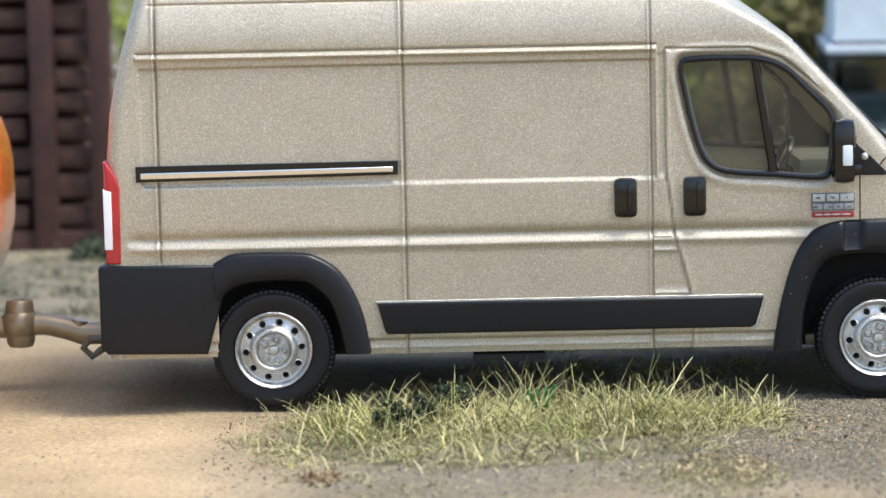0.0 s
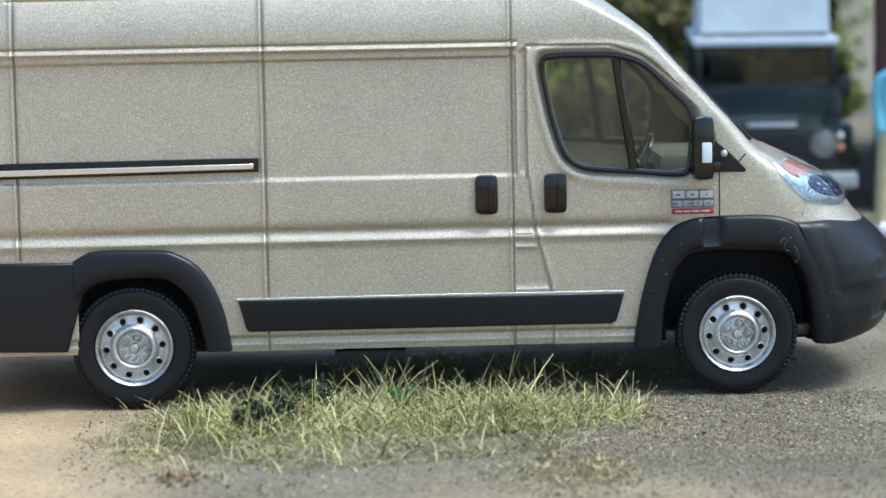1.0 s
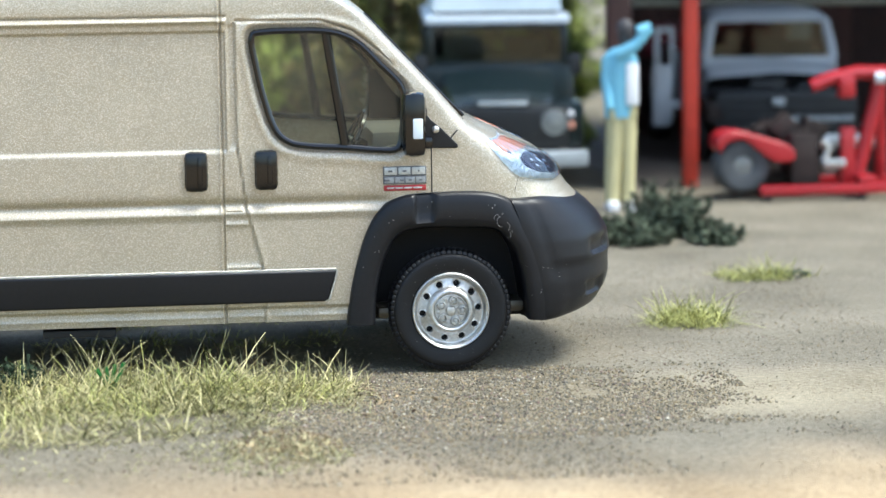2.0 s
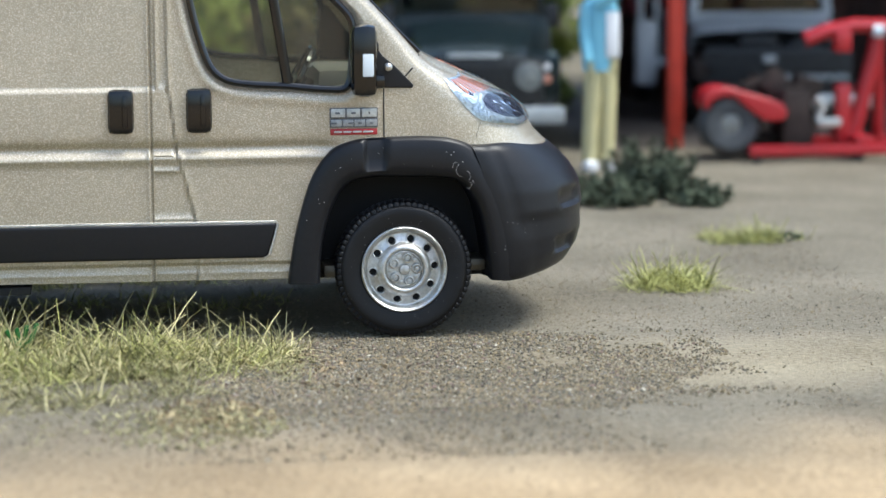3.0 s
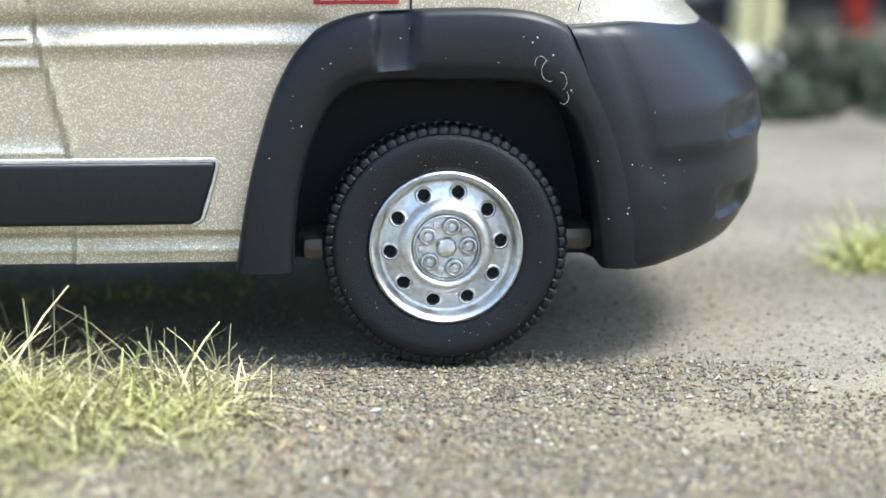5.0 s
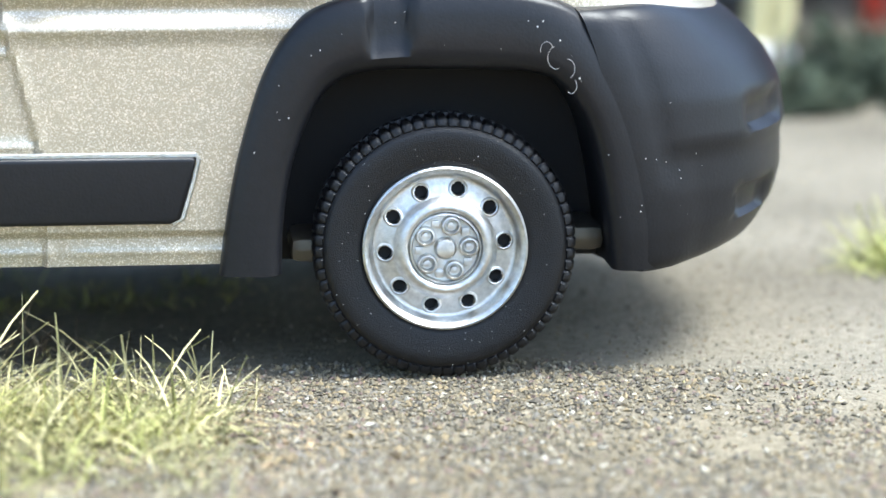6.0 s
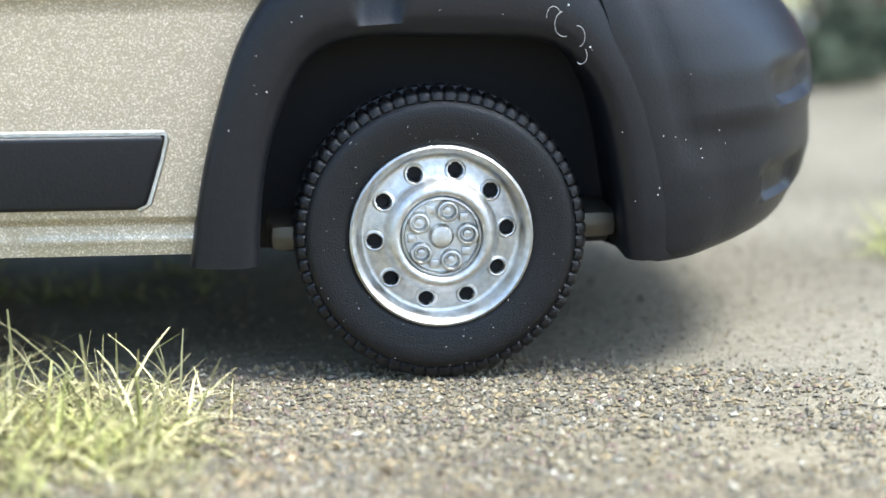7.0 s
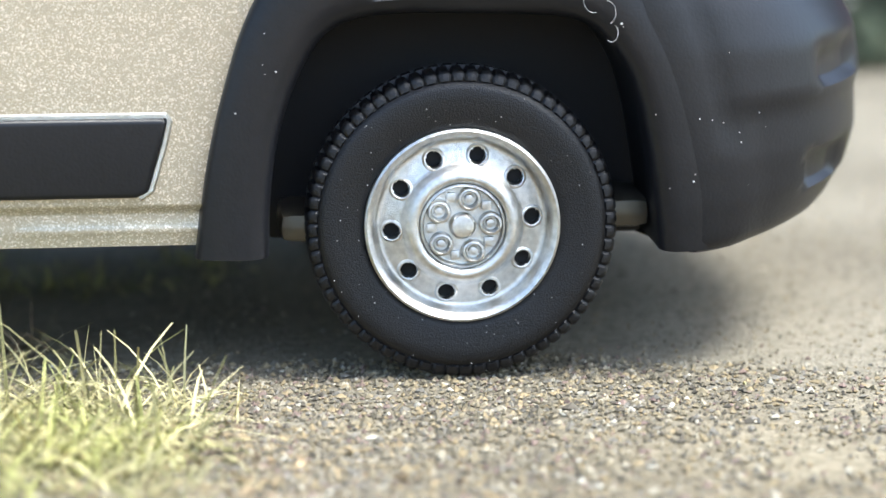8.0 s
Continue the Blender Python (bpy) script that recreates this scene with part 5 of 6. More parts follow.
def build_shed():
    """An open-fronted workshop of dark boards with red posts."""
    bm = bmesh.new()
    for i in range(35):
        box(bm, (6.1 + 0.2 * i, 19.4, 0.0), (6.29 + 0.2 * i, 19.47, 4.2), 0.01)
    tagged(part("wall_back", bm, SHED_DARK), "dark red-brown board wall", "wall", kind="structure")
    bm = bmesh.new()
    slant = Matrix.Rotation(math.atan2(-1.15, 5.75), 3, "Z")
    for i in range(29):
        mid = slant @ Vector((0.0, 0.2 * i + 0.14, 0.0)) + Vector((4.99, 13.62, 0.0))
        box(bm, (mid.x - 0.035, mid.y - 0.095, 0.0), (mid.x + 0.035, mid.y + 0.095, 4.2), 0.01, slant)
    tagged(part("wall_left", bm, SHED_DARK), "dark red-brown board wall", "wall", kind="structure")
    bm = bmesh.new()
    box(bm, (12.9, 13.6, 0.0), (13.0, 19.47, 4.2), 0.01)
    tagged(part("wall_right", bm, SHED_DARK), "dark red-brown board wall", "wall", kind="structure")
    # Roof above the view, added to shade the workshop and raised to admit sky light.
    bm = bmesh.new()
    for i in range(43):
        box(bm, (5.2 + 0.184 * i, 13.1, 4.12), (5.38 + 0.184 * i, 19.7, 4.2), 0.01)
    tagged(part("roof_boards", bm, SHED_DARK), "unseen board roof that keeps the workshop dim", "roof", kind="structure")
    # A darker floor colour than the earth outside.
    bm = bmesh.new()
    box(bm, (5.05, 13.5, -0.01), (13.0, 19.45, 0.006), 0.0)
    tagged(part("floor", bm, FLOOR_DARK, smooth=False), "dark earth floor of the workshop", "floor", kind="structure")
    for x, mtl, text in ((5.62, SHED_RED, "bright red square workshop post"), (9.2, SHED_RED, "bright red square workshop post"), (4.97, SHED_DARK, "dark red-brown corner post")):
        bm = bmesh.new()
        w = 0.066 if mtl is SHED_RED else 0.10
        box(bm, (x - w, 13.58 - w, 0.0), (x + w, 13.58 + w, 4.12), 0.015)
        box(bm, (x - w - 0.02, 13.58 - w - 0.02, 3.9), (x + w + 0.02, 13.58 + w + 0.02, 4.0), 0.01)
        ob = part("post", bm, mtl, base=(x, 13.58, 0))
        tagged(ob, text, "post", "workshop posts")
    bm = bmesh.new()
    box(bm, (6.15, 18.6, 0.72), (8.4, 19.35, 0.80), 0.02)
    for x in (6.2, 8.2):
        box(bm, (x, 18.7, 0.0), (x + 0.08, 19.3, 0.72), 0.01)
    bench = thing("workbench", (7.2, 19.0, 0), "dark wooden workbench against the back wall", "workbench")
    part("bench_frame", bm, SHED_DARK, bench)
    bm = bmesh.new()
    box(bm, (6.2, 18.7, 0.80), (6.8, 19.2, 1.12), 0.03)
    box(bm, (6.35, 18.85, 1.12), (6.65, 19.1, 1.16), 0.01)
    chest = thing("tool_chest", (6.5, 19.0, 0.80), "dark red metal tool chest on the workbench", "tool chest")
    part("chest_body", bm, material("dark_red_enamel", (0.16, 0.01, 0.018), rough=0.4, vary=0.2), chest)
    bm = bmesh.new()
    tube(bm, [(5.95, 18.0, 1.42), (9.0, 18.0, 1.40), (12.9, 18.0, 1.40)], 0.035, 8)
    ob = part("hanging_rail", bm, BEIGE_TRIM, base=(9.0, 18.0, 1.40))
    tagged(ob, "pale rail fixed across the workshop", "rail")


def build_pickup():
    at, yaw = (6.86, 14.95, 0.0), -4.0
    root = thing("pickup_truck", at, "faded white pickup truck with its front stripped and a door open", "truck")

    def add(name, shapes, mtl, parent=root, label=""):
        bm = bmesh.new()
        for lo, hi, bevel in shapes:
            box(bm, lo, hi, bevel)
        return part(name, put(bm, at, yaw), mtl, parent, label)

    bm = bmesh.new()
    rows = []
    for y, z, w in ((0.62, 0.82, 0.69), (0.66, 0.85, 0.69), (0.80, 0.885, 0.68), (0.95, 0.915, 0.66), (1.0, 0.94, 0.64)):
        rows.append([(-w - 0.02, y, z - 0.25), (-w, y, z - 0.07), (-w + 0.04, y, z - 0.02), (-w + 0.14, y, z), (0, y, z + 0.03), (w - 0.14, y, z), (w - 0.04, y, z - 0.02), (w, y, z - 0.07), (w + 0.02, y, z - 0.25)])
    grid(bm, rows)
    part("cowl", put(bm, at, yaw), PICKUP, root)
    add("engine_bay", [((-0.62, 0.20, 0.40), (0.62, 1.0, 0.72), 0.04), ((-0.30, 0.35, 0.70), (0.05, 0.7, 0.80), 0.03), ((0.15, 0.30, 0.68), (0.42, 0.6, 0.77), 0.04)], RV_BLACK, label="open black engine bay")
    cab = add("cab", [((-0.66, 1.0, 0.35), (-0.60, 2.4, 0.97), 0.02), ((0.60, 1.0, 0.35), (0.66, 2.4, 0.97), 0.02), ((-0.64, 2.3, 0.35), (0.64, 2.4, 1.0), 0.02), ((-0.66, 1.0, 0.88), (0.66, 1.08, 0.98), 0.03), ((-0.64, 2.25, 0.95), (-0.40, 2.35, 1.38), 0.02), ((0.40, 2.25, 0.95), (0.64, 2.35, 1.38), 0.02)], PICKUP, label="faded white cab")
    bm = bmesh.new()
    rows = []
    for y, top in ((1.10, 1.31), (1.12, 1.36), (1.20, 1.42), (1.45, 1.455), (2.0, 1.455), (2.3, 1.42), (2.38, 1.30)):
        rows.append([(0.60 * math.copysign(abs(math.cos(q)) ** 0.45, math.cos(q)), y, 1.28 + (top - 1.28) * math.sin(q) ** 0.6) for q in [math.pi * k / 20 for k in range(21)]])
    grid(bm, rows)
    part("roof", put(bm, at, yaw), PICKUP, cab)
    for e in (-1, 1):
        bm = bmesh.new()
        tube(bm, [(0.63 * e, 1.03, 0.95), (0.60 * e, 1.07, 1.15), (0.555 * e, 1.12, 1.33)], 0.05, 8)
        part("windscreen_pillar", put(bm, at, yaw), PICKUP, cab)
    add("windscreen", [((-0.58, 1.08, 0.97), (0.58, 1.09, 1.32), 0.0)], DIM_GLASS)
    add("cabin_seat", [((-0.56, 1.7, 0.6), (0.56, 1.85, 1.10), 0.05)], RV_BLACK)
    add("cargo_bed", [((-0.72, 2.45, 0.4), (-0.66, 4.0, 0.95), 0.02), ((0.66, 2.45, 0.4), (0.72, 4.0, 0.95), 0.02), ((-0.7, 3.94, 0.4), (0.7, 4.0, 0.95), 0.02), ((-0.7, 2.45, 0.38), (0.7, 4.0, 0.44), 0.02)], PICKUP)
    add("grille", [((-0.66, 0.10, 0.30), (0.68, 0.22, 0.70), 0.02)] + [((-0.60, 0.07, 0.62 - 0.085 * i), (0.62, 0.12, 0.66 - 0.085 * i), 0.01) for i in range(4)], RV_BLACK, label="black stripped grille opening")
    add("emblem", [((-0.14, 0.03, 0.585), (-0.02, 0.07, 0.65), 0.015)], BUMPER_GREY)
    for i in range(9):
        add("grille_letter_bar", [((-0.02 + 0.075 * i, 0.03, 0.425), (0.03 + 0.075 * i, 0.07, 0.475), 0.008)], BUMPER_GREY)
    add("front_bumper", [((-0.1, -0.05, 0.18), (0.84, 0.07, 0.31), 0.03)], SILVER, label="dull chrome bumper")
    add("door", [((-1.17, 0.88, 0.32), (-0.97, 0.98, 0.92), 0.04), ((-1.15, 0.90, 0.9), (-1.10, 0.96, 1.28), 0.015), ((-1.0, 0.90, 0.9), (-0.96, 0.96, 1.28), 0.015), ((-1.15, 0.90, 1.24), (-0.96, 0.96, 1.29), 0.015), ((-1.0, 0.92, 0.5), (-0.62, 0.97, 0.56), 0.01)], PICKUP, label="open white door")
    for s in (-1, 1):
        wheel_parts(root, 0.6 * s - 0.1, 0.62, 0.30, 0.30, 0.2, at, yaw, RUBBER, RUST)
        wheel_parts(root, 0.6 * s - 0.1, 3.2, 0.30, 0.30, 0.2, at, yaw, RUBBER, RUST)
    add("fender", [((-0.76, 0.10, 0.42), (-0.55, 0.95, 0.62), 0.05)], RUST, label="rusty bare fender")


def build_hoist():
    root = thing("engine_hoist", (6.9, 12.5, 0.0), "bright red engine hoist with wheeled legs", "hoist")
    bm = bmesh.new()
    box(bm, (5.96, 12.28, 0.055), (8.4, 12.38, 0.135), 0.015)
    part("leg", bm, HOIST_RED, root)
    bm = bmesh.new()
    box(bm, (6.05, 12.95, 0.055), (8.4, 13.05, 0.135), 0.015)
    part("leg", bm, HOIST_RED, root)
    bm = bmesh.new()
    box(bm, (6.83, 12.3, 0.13), (6.97, 13.05, 0.2), 0.015)
    box(bm, (6.72, 12.5, 0.13), (6.84, 12.62, 0.60), 0.015)
    tube(bm, [(6.86, 12.55, 0.15), (7.04, 12.55, 0.86), (7.06, 12.55, 1.0)], 0.065, 8)
    tube(bm, [(7.12, 12.7, 0.15), (7.08, 12.6, 0.9)], 0.05, 8)
    part("mast", bm, HOIST_RED, root)
    bm = bmesh.new()
    tube(bm, [(6.45, 12.5, 0.965), (6.62, 12.5, 1.03), (6.85, 12.5, 1.075), (7.3, 12.52, 1.06)], 0.06, 8)
    box(bm, (6.68, 12.42, 0.86), (6.82, 12.58, 1.05), 0.03)
    part("boom", bm, HOIST_RED, root)
    bm = bmesh.new()
    tube(bm, [(7.0, 12.46, 1.03), (7.08, 12.44, 1.03)], 0.05, 10)
    part("cap", bm, WHITE, root)
    for x, y in ((6.02, 12.33), (6.85, 12.33), (6.1, 13.0), (8.2, 12.33), (7.0, 13.0), (8.2, 13.0)):
        bm = bmesh.new()
        lathe(bm, [(0.0, -0.03), (0.045, -0.03), (0.052, -0.015), (0.052, 0.015), (0.045, 0.03), (0.0, 0.03)], (x, y, 0.052), 16)
        box(bm, (x - 0.03, y - 0.04, 0.05), (x + 0.03, y + 0.04, 0.11), 0.01)
        part("caster", bm, RV_BLACK, root)
    root = thing("engine_dolly", (6.0, 12.6, 0.0), "red front frame on a dusty wheel with a rusty engine", "engine")
    bm = bmesh.new()
    lathe(bm, [(0.08, 0.0), (0.12, -0.02), (0.2, -0.015), (0.235, 0.02), (0.245, 0.06), (0.245, 0.16), (0.22, 0.2), (0.1, 0.2)], (5.85, 12.48, 0.30), 32)
    part("wheel", bm, GREY_TYRE, root, "dusty grey tyre")
    bm = bmesh.new()
    lathe(bm, [(0.12, -0.01), (0.10, 0.01), (0.05, 0.0), (0.0, -0.01)], (5.85, 12.48, 0.30), 20)
    part("rim", bm, LENS_GREY, root)
    bm = bmesh.new()
    pts = rounded([(5.60, 0.50), (5.66, 0.585), (5.80, 0.60), (6.0, 0.545), (6.25, 0.46), (6.28, 0.34), (6.12, 0.33), (5.98, 0.42), (5.85, 0.52), (5.70, 0.50), (5.64, 0.42)], 44, True)
    prism(bm, [(p.x, p.y) for p in pts], 12.42, 12.72, 0.02)
    part("fender", bm, HOIST_RED, root, "glossy red fender")
    bm = bmesh.new()
    rng = random.Random(4)
    for i in range(9):
        cx, cy, cz = rng.uniform(5.95, 6.65), rng.uniform(12.75, 13.1), rng.uniform(0.22, 0.62)
        w = rng.uniform(0.04, 0.12)
        lump = bmesh.new()
        box(lump, (cx - w, cy - w, cz - w), (cx + w, cy + w, cz + w * 0.8), 0.015, Matrix.Rotation(rng.uniform(0, 1.5), 3, "Y"))
        part("engine_casting", lump, RUST, root)
    box(bm, (6.28, 12.5, 0.12), (6.52, 12.95, 0.56), 0.03)
    box(bm, (5.7, 12.75, 0.10), (6.6, 12.95, 0.2), 0.02)
    part("engine_block", bm, RUST, root, "rusty dark engine block")
    bm = bmesh.new()
    tube(bm, [(6.56, 12.5, 0.32), (6.60, 12.5, 0.44), (6.54, 12.5, 0.50)], 0.04, 8)
    box(bm, (6.55, 12.46, 0.26), (6.75, 12.56, 0.34), 0.02)
    part("bright_pipe", bm, SILVER, root)


def build_scrap():
    """Dark engine parts that lie between the hoist and the pickup; their colour also deepens the shadow there."""
    rng = random.Random(12)
    for i in range(9):
        x, y = 5.95 + 0.17 * i, 13.5 + rng.uniform(-0.15, 0.35)
        bm = bmesh.new()
        h = rng.uniform(0.12, 0.34)
        r = rng.uniform(0.05, 0.11)
        if i % 3 == 0:
            lathe(bm, [(0.0, 0.0), (r * 0.9, 0.0), (r, 0.02), (r, 0.08), (r * 0.8, 0.1), (0.0, 0.1)], (x, y, r), 18)
        elif i % 3 == 1:
            tube(bm, [(x - 0.1, y, 0.03), (x, y + 0.03, h), (x + 0.10, y, h * 0.8), (x + 0.16, y, 0.03)], 0.03, 7)
        else:
            box(bm, (x - r, y - 0.08, 0.0), (x + r, y + 0.08, h), 0.02)
            box(bm, (x - r * 0.5, y - 0.1, h - 0.02), (x + r * 0.7, y + 0.05, h + 0.05), 0.015)
        tagged(part("engine_part", bm, RUST, base=(x, y, 0.0)), "dark engine part lying on the workshop floor", "engine part", "scrap engine parts")


def build_log_shed():
    """Dark timber posts with stacked boards between them."""
    root = thing("timber_rack", (-3.9, 13.2, 0.0), "dark brown timber rack with boards stacked between posts", "wood rack")
    for x, w in ((-3.52, 0.10), (-3.02, 0.09), (-4.35, 0.10), (-5.2, 0.10), (-6.2, 0.1)):
        bm = bmesh.new()
        box(bm, (x - w, 12.75, -0.01), (x + w, 12.95, 2.9), 0.02)
        part("post", bm, LOG_DARK, root)
    rng = random.Random(9)
    for x0, x1 in ((-3.44, -3.10), (-4.28, -3.60), (-5.12, -4.43), (-6.1, -5.28)):
        z = 0.20
        while z < 2.6:
            h = rng.uniform(0.14, 0.20)
            bm = bmesh.new()
            box(bm, (x0 + rng.uniform(-0.06, 0.0), 12.86 + rng.uniform(0, 0.06), z), (x1 - rng.uniform(0, 0.08), 13.2, z + h), 0.03, Matrix.Rotation(rng.uniform(-0.03, 0.03), 3, "Y"))
            part("board", bm, LOG, root)
            z += h + rng.uniform(0.05, 0.09)
    bm = bmesh.new()
    box(bm, (-6.4, 13.25, -0.01), (-2.98, 13.4, 2.9), 0.02)
    box(bm, (-6.4, 12.7, 2.86), (-2.9, 14.4, 3.0), 0.02)
    box(bm, (-6.4, 12.80, -0.01), (-2.95, 13.0, 0.16), 0.02)
    part("back_panel", bm, LOG_DARK, root)


def build_trailer():
    """The nose of a small orange trailer on the van's tow ball."""
    root = thing("orange_trailer", (-4.0, MID, 0.0), "glossy orange rounded trailer with a tan tow coupling", "trailer")
    bm = bmesh.new()
    rows = []
    for i in range(25):
        v = -math.pi / 2 + math.pi * i / 24
        rows.append([])
        for k in range(48):
            q = 2 * math.pi * k / 48
            def sp(c, p):
                return math.copysign(abs(c) ** p, c)
            rows[-1].append((-4.10 + 1.36 * sp(math.cos(q), 0.55) * sp(math.cos(v), 0.6), MID + 0.95 * sp(math.sin(q), 0.55) * sp(math.cos(v), 0.6), 1.20 + 0.86 * sp(math.sin(v), 0.75)))
    grid(bm, rows, True)
    body = part("body", bm, ORANGE, root, "glossy orange shell")
    bm = bmesh.new()
    lathe(bm, [(0.13, 0.06), (0.13, -0.02), (0.10, -0.04), (0.09, 0.0), (0.0, -0.01)], (-2.98, MID - 0.90, 1.25), 24)
    part("lamp", bm, CHROME, body)
    bm = bmesh.new()
    tube(bm, [(-4.6, MID, 0.50), (-3.2, MID, 0.40), (-2.80, MID, 0.385), (-2.55, MID, 0.40), (-2.42, MID, 0.37), (-2.33, MID, 0.335), (-2.06, MID, 0.335)], 0.068, 10)
    bmesh.ops.create_uvsphere(bm, u_segments=20, v_segments=12, radius=0.115, matrix=Matrix.Translation((-2.70, MID, 0.405)))
    rows = [[(-2.70 + r * math.cos(q), MID + r * math.sin(q), z) for q in [2 * math.pi * k / 20 for k in range(20)]] for z, r in ((0.265, 0.0), (0.265, 0.07), (0.29, 0.085), (0.35, 0.09), (0.46, 0.09), (0.53, 0.085), (0.55, 0.07), (0.55, 0.0))]
    grid(bm, rows, True)
    tube(bm, [(-2.36, MID, 0.33), (-2.34, MID, 0.42)], 0.05, 10)
    part("tow_bar", bm, BRASS, root, "tan painted tow bar and coupling")
    for y in (MID - 0.85, MID + 0.65):
        bm = bmesh.new()
        lathe(bm, [(0.0, 0.0), (0.18, 0.0), (0.22, 0.02), (0.33, 0.0), (0.36, 0.05), (0.36, 0.17), (0.3, 0.2), (0.0, 0.2)], (-4.4, y, 0.36), 32)
        part("wheel", bm, RUBBER, root)
    bm = bmesh.new()
    box(bm, (-5.2, MID - 0.6, 0.44), (-3.0, MID + 0.6, 0.72), 0.04)
    box(bm, (-4.5, MID - 0.66, 0.30), (-4.3, MID + 0.66, 0.46), 0.02)
    part("chassis", bm, DARK, root)


def build_tree(name, x, y, height, spread, mtl, seed, n, label, low=0.25):
    """A tapered trunk with limbs under an uneven crown of single leaves."""
    rng = np.random.default_rng(seed)
    root = thing(name, (x, y, 0.0), label, "tree" if name == "tree" else "bush", "garden greenery")
    bm = bmesh.new()
    tube(bm, [(x, y, -0.02), (x + 0.05, y, height * 0.3), (x - 0.04, y + 0.05, height * 0.6), (x, y, height * 0.85)], 0.05 * spread + 0.03, 8, False, 1.0, 0.02)
    centres = []
    for _ in range(16):
        a, d, z = rng.uniform(0, 6.28), spread * math.sqrt(rng.random()) * 0.85, height * rng.uniform(low, 0.95)
        c = (x + d * math.cos(a), y + d * math.sin(a), z)
        centres.append((c, spread * rng.uniform(0.18, 0.42)))
        tube(bm, [(x, y, z * 0.6), ((x + c[0]) / 2, (y + c[1]) / 2, z * 0.85), c], 0.03, 5, False, 1.0, 0.008)
    part("trunk", bm, BARK, root)
    verts, faces = [], []
    for _ in range(n):
        c, r = centres[rng.integers(len(centres))]
        p = rng.normal(0, 1, 3)
        p = p / np.linalg.norm(p) * r * rng.random() ** 0.4
        q = np.array(c) + p - np.array((x, y, 0))
        if q[2] < 0.05:
            continue
        u, w = rng.normal(0, 1, 3), rng.normal(0, 1, 3)
        u, w = u / np.linalg.norm(u) * rng.uniform(0.05, 0.11), w / np.linalg.norm(w) * 0.035
        b = len(verts)
        verts += [tuple((q - u) * S), tuple((q + w) * S), tuple((q + u) * S), tuple((q - w) * S)]
        faces.append((b, b + 1, b + 2, b + 3))
    me = bpy.data.meshes.new("crown")
    me.from_pydata(verts, [], faces)
    me.materials.append(mtl)
    crown = new("crown", me)
    crown.parent = root


def build_stones():
    rng = random.Random(2)
    for x, y, r in ((4.70, 16.2, 0.20), (4.55, 16.6, 0.26), (4.30, 17.0, 0.24), (4.78, 16.9, 0.18), (2.6, 16.8, 0.25), (2.2, 16.6, 0.2), (2.9, 17.3, 0.3), (4.62, 15.7, 0.13)):
        bm = bmesh.new()
        bmesh.ops.create_icosphere(bm, subdivisions=2, radius=r)
        for v in bm.verts:
            v.co *= 1 + 0.3 * noise.noise(v.co * 5 + Vector((x * 7, y, 0)))
            v.co.z = v.co.z * 0.75 + r * 0.55
        bmesh.ops.translate(bm, vec=(x, y, 0), verts=bm.verts)
        tagged(part("stone", bm, STONE, base=(x, y, 0.0)), "grey-brown rough stone lying on the earth", "stone", "stones by the shed")


build_offroader()
build_figure()
build_shed()
build_pickup()
build_hoist()
build_scrap()
build_log_shed()
build_trailer()
for i, (x, y, h, r, mtl, n) in enumerate(((0.8, 18.5, 3.4, 1.3, LEAF, 3200), (2.4, 19.5, 4.2, 1.5, LEAF, 3600), (3.4, 17.6, 2.4, 0.9, LEAF_DARK, 2200), (4.6, 20.6, 4.4, 1.0, LEAF, 3200), (-1.2, 19.0, 4.0, 1.5, LEAF_DARK, 3200), (6.2, 23.5, 5.0, 1.8, LEAF, 2600), (9.5, 24.0, 5.0, 2.0, LEAF, 2600), (-3.4, 21.0, 4.8, 1.8, LEAF, 2600), (-6.5, 20.0, 5.0, 1.8, LEAF_DARK, 2400), (0.6, 22.5, 5.2, 2.0, LEAF_DARK, 3000), (3.0, 23.5, 5.2, 2.0, LEAF, 3000))):
    build_tree("tree", x, y, h, r, mtl, 20 + i, n, "leafy tree with bright yellow-green crown" if mtl is LEAF else "leafy tree with an olive brown crown")
for i, (x, y, h, r, mtl, n) in enumerate(((4.95, 17.0, 1.9, 0.42, LEAF, 1500), (5.5, 20.8, 2.6, 0.7, LEAF, 1800), (2.75, 16.4, 1.6, 0.5, LEAF_DARK, 1300), (1.6, 16.6, 1.8, 0.6, LEAF, 1300), (0.3, 16.2, 1.3, 0.6, LEAF_DARK, 1200))):
    build_tree("bush", x, y, h, r, mtl, 50 + i, n, "low leafy bush with yellow-green leaves" if mtl is LEAF else "low leafy bush with olive brown leaves", 0.1)
build_stones()
blades("grass", SHRUB, [(520, -3.4, 10.4, 1.5, 2.2, 0.02, 0.09, 16)], "grey-green matted growth before the timber rack", 33)
clump("hedge", LEAF, (1.2, 18.2, 0.0), (4.2, 0.7, 2.6), 9000, 0.13, "dense yellow-green hedge beyond the parked vehicles", "hedge", 61, "stuff")
clump("hedge", LEAF_DARK, (3.9, 17.4, 0.0), (1.1, 0.5, 1.5), 3000, 0.09, "olive brown undergrowth in front of the hedge", "hedge", 62, "stuff")
clump("hedge", LEAF_DARK, (0.5, 17.2, 0.0), (2.6, 0.5, 1.2), 4000, 0.09, "olive brown undergrowth in front of the hedge", "hedge", 63, "stuff")

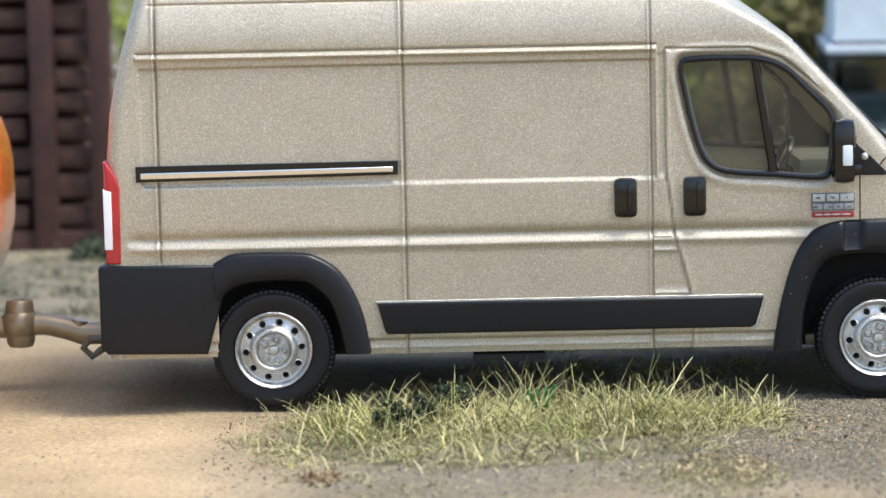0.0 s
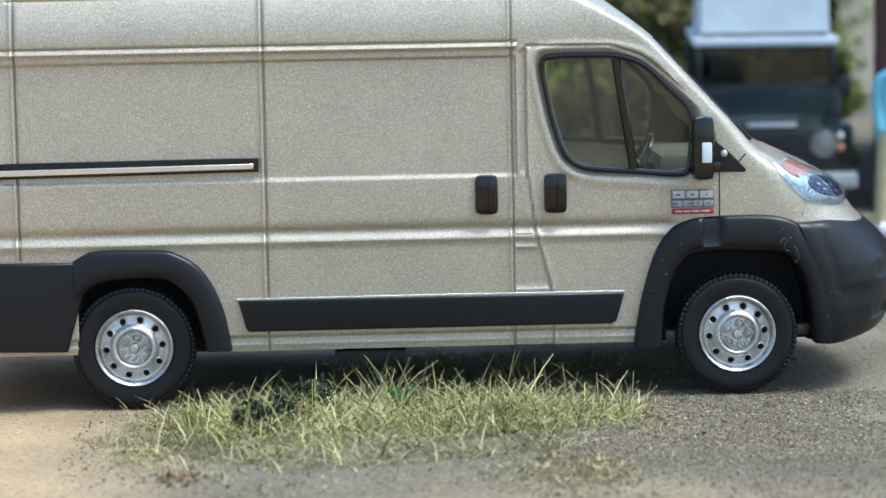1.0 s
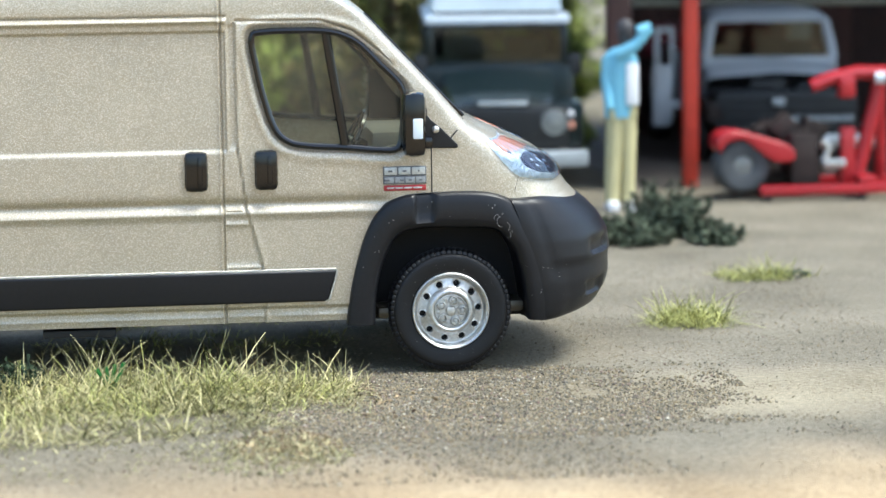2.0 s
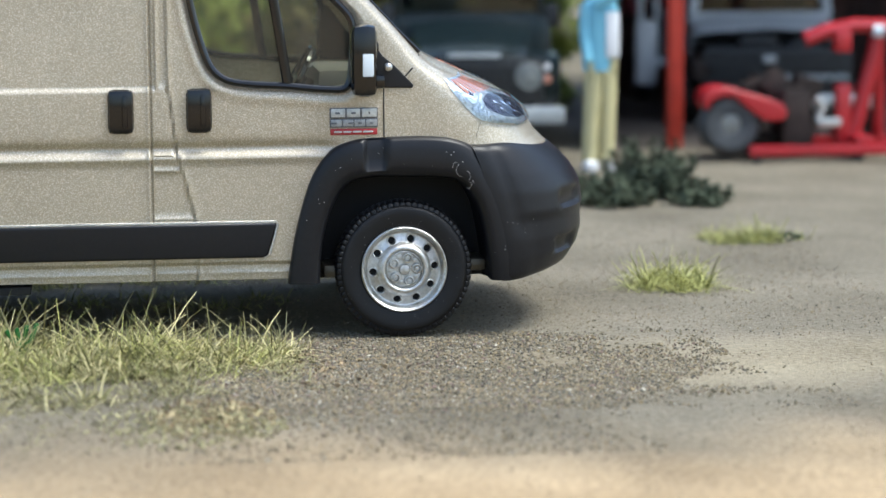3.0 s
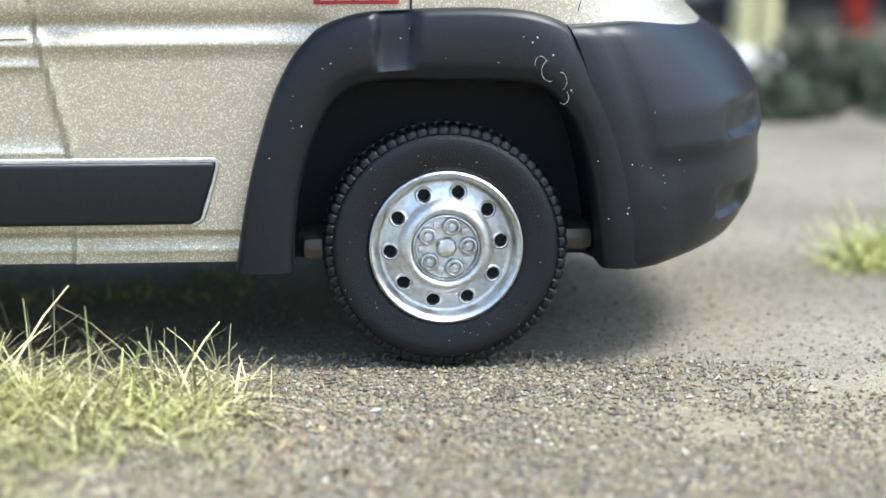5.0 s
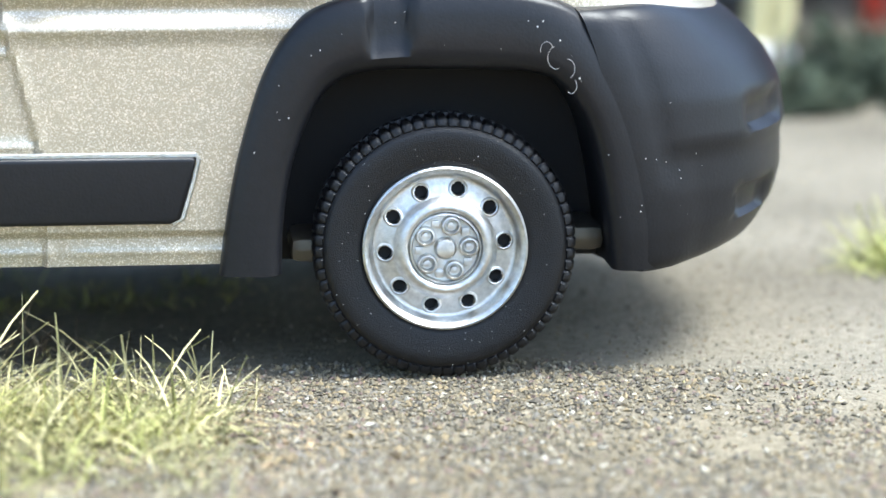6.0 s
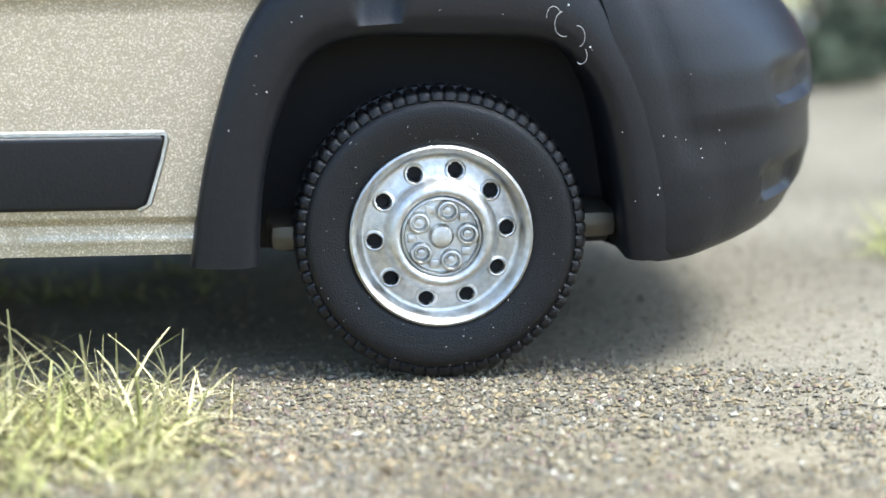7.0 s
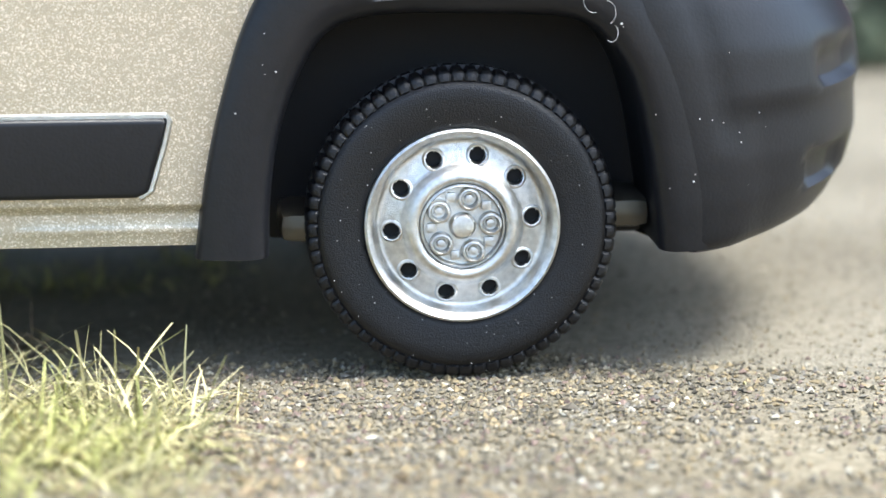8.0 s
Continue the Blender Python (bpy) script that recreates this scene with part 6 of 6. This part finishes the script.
# ---- small ground cover ----
def build_shrub(at, reach, stems, label, seed):
    """A twiggy shrub: thin stems that spread from the base, each with ragged foam foliage."""
    rng = np.random.default_rng(seed)
    root = thing("shrub", at, label, "shrub")
    bm = bmesh.new()
    verts, faces = [], []
    for _ in range(stems):
        a, d = rng.uniform(0, 2 * math.pi), math.sqrt(rng.random())
        foot = np.array((at[0] + 0.75 * reach[0] * d * math.cos(a), at[1] + 0.75 * reach[1] * d * math.sin(a), at[2] - 0.01))
        tall = reach[2] * rng.uniform(0.45, 1.15) * (1.0 - 0.45 * d * d)
        tip = foot + (0.35 * reach[0] * math.cos(a) * rng.uniform(0.2, 1.3), 0.35 * reach[1] * math.sin(a) * rng.uniform(0.2, 1.3), tall)
        bend = (foot + tip) / 2 + rng.normal(0, 0.02, 3)
        tube(bm, [tuple(foot), tuple(bend), tuple(tip)], 0.007, 5, False, 1.0, 0.002)
        for _ in range(46):
            t = rng.random() ** 0.8
            c = (1 - t) ** 2 * foot + 2 * t * (1 - t) * bend + t * t * tip + rng.normal(0, 0.030 * (1.2 - 0.75 * t), 3)
            size = rng.uniform(0.010, 0.026)
            b = len(verts)
            axes = rng.normal(0, 1, (3, 3)) * size
            verts += [tuple(c + v * 0.6) for v in axes] + [tuple(c - axes.mean(0))]
            faces += [(b, b + 1, b + 2), (b, b + 2, b + 3), (b, b + 3, b + 1), (b + 1, b + 3, b + 2)]
    tagged(part("twig_bundle", bm, BARK, root, "thin brown twigs"), kind="stuff")
    me = bpy.data.meshes.new("foliage")
    me.from_pydata([(S * (x - at[0]), S * (y - at[1]), S * max(0.0, z - at[2])) for x, y, z in verts], [], faces)
    me.materials.append(SHRUB)
    ob = new("foliage", me)
    ob.parent = root


build_shrub((4.83, 10.7, 0.0), (0.30, 0.55, 0.40), 90, "dark grey-green foam shrub heaped on the sand", 7)
build_shrub((4.42, 10.2, 0.0), (0.38, 0.50, 0.20), 80, "low dark grey-green foam shrub at the figurine's feet", 9)
build_shrub((5.04, 10.0, 0.0), (0.22, 0.3, 0.16), 40, "small dark grey-green foam shrub on the sand", 8)
clump("leaf_litter", MAT, (1.50, 4.28, 0.0), (0.34, 0.42, 0.06), 700, 0.012, "olive and brown litter at the grass patch's edge", "leaf litter", 26, "stuff")
clump("leaf_litter", BROWN_LEAF, (1.55, 4.15, 0.0), (0.40, 0.50, 0.04), 600, 0.011, "brown and mauve litter at the grass patch's edge", "leaf litter", 27, "stuff")
clump("moss", MOSS, (-0.44, 4.02, 0.07), (0.10, 0.10, 0.13), 260, 0.020, "dark green moss tuft in the dry grass", "moss", 11)
clump("moss", MOSS, (-0.28, 4.06, 0.07), (0.11, 0.1, 0.15), 280, 0.020, "dark green moss tuft in the dry grass", "moss", 12)
clump("moss", MOSS, (-0.10, 4.45, 0.07), (0.15, 0.1, 0.18), 340, 0.020, "dark green moss tuft in the dry grass", "moss", 13)
clump("leaf_litter", ORANGE_LEAF, (1.24, 2.82, 0.0), (0.32, 0.40, 0.08), 1500, 0.011, "reddish brown leaf litter heaped on the earth", "leaf litter", 14, "stuff")
clump("leaf_litter", PALE_PATCH, (1.14, 2.75, 0.0), (0.46, 0.5, 0.06), 1100, 0.014, "pale yellow leaf litter on the earth", "leaf litter", 15, "stuff")
clump("leaf_litter", PALE_PATCH, (0.3, 3.5, 0.0), (1.7, 1.3, 0.035), 3200, 0.013, "thin olive and straw litter under the grass", "leaf litter", 24, "stuff")
clump("leaf_litter", BROWN_LEAF, (0.9, 3.6, 0.0), (1.6, 1.2, 0.03), 1800, 0.012, "thin brown litter under the grass", "leaf litter", 25, "stuff")
clump("leaf_litter", BROWN_LEAF, (-0.76, 2.85, 0.0), (0.14, 0.16, 0.05), 200, 0.018, "reddish brown leaf litter on the earth", "leaf litter", 16, "stuff")
clump("moss", MOSS, (0.9, 7.2, 0.0), (0.7, 0.25, 0.10), 420, 0.03, "dark green moss growing beyond the van", "moss", 17)
clump("moss", MOSS, (-0.4, 7.5, 0.0), (0.6, 0.25, 0.10), 380, 0.03, "dark green moss growing beyond the van", "moss", 18)
clump("moss", SHRUB, (-3.0, 12.2, 0.0), (0.25, 0.3, 0.2), 400, 0.04, "grey-green moss beside the timber rack", "moss", 19)
clump("moss", SHRUB, (5.14, 8.15, 0.0), (0.22, 0.2, 0.04), 160, 0.02, "sparse grey-green moss on the sand", "moss", 21)
blades("grass", GRASS, [(70, -3.6, 10.0, 1.2, 1.6, 0.05, 0.16, 8), (50, -2.9, 12.2, 0.8, 0.6, 0.05, 0.2, 8)], "short dull grass before the timber rack", 22)
blades("grass", GRASS_FRESH, [(150, 0.9, 7.05, 1.5, 0.30, 0.08, 0.26, 14), (60, -0.6, 7.5, 0.9, 0.3, 0.06, 0.22, 9), (70, 0.9, 6.1, 1.0, 0.35, 0.03, 0.14, 12)], "short green grass beyond the van", 23)
bm = bmesh.new()
for i in range(4):
    tube(bm, [(0.40, 4.42, 0.02), (0.40 + 0.03 * (i - 1.5), 4.40, 0.12), (0.40 + 0.05 * (i - 1.5), 4.39, 0.17 + 0.01 * i)], 0.013, 5, False, 0.5, 0.012)
tagged(part("green_leaf", bm, BRIGHT_GREEN, base=(0.40, 4.42, 0.0)), "bright green plastic leaf caught in the grass", "leaf")
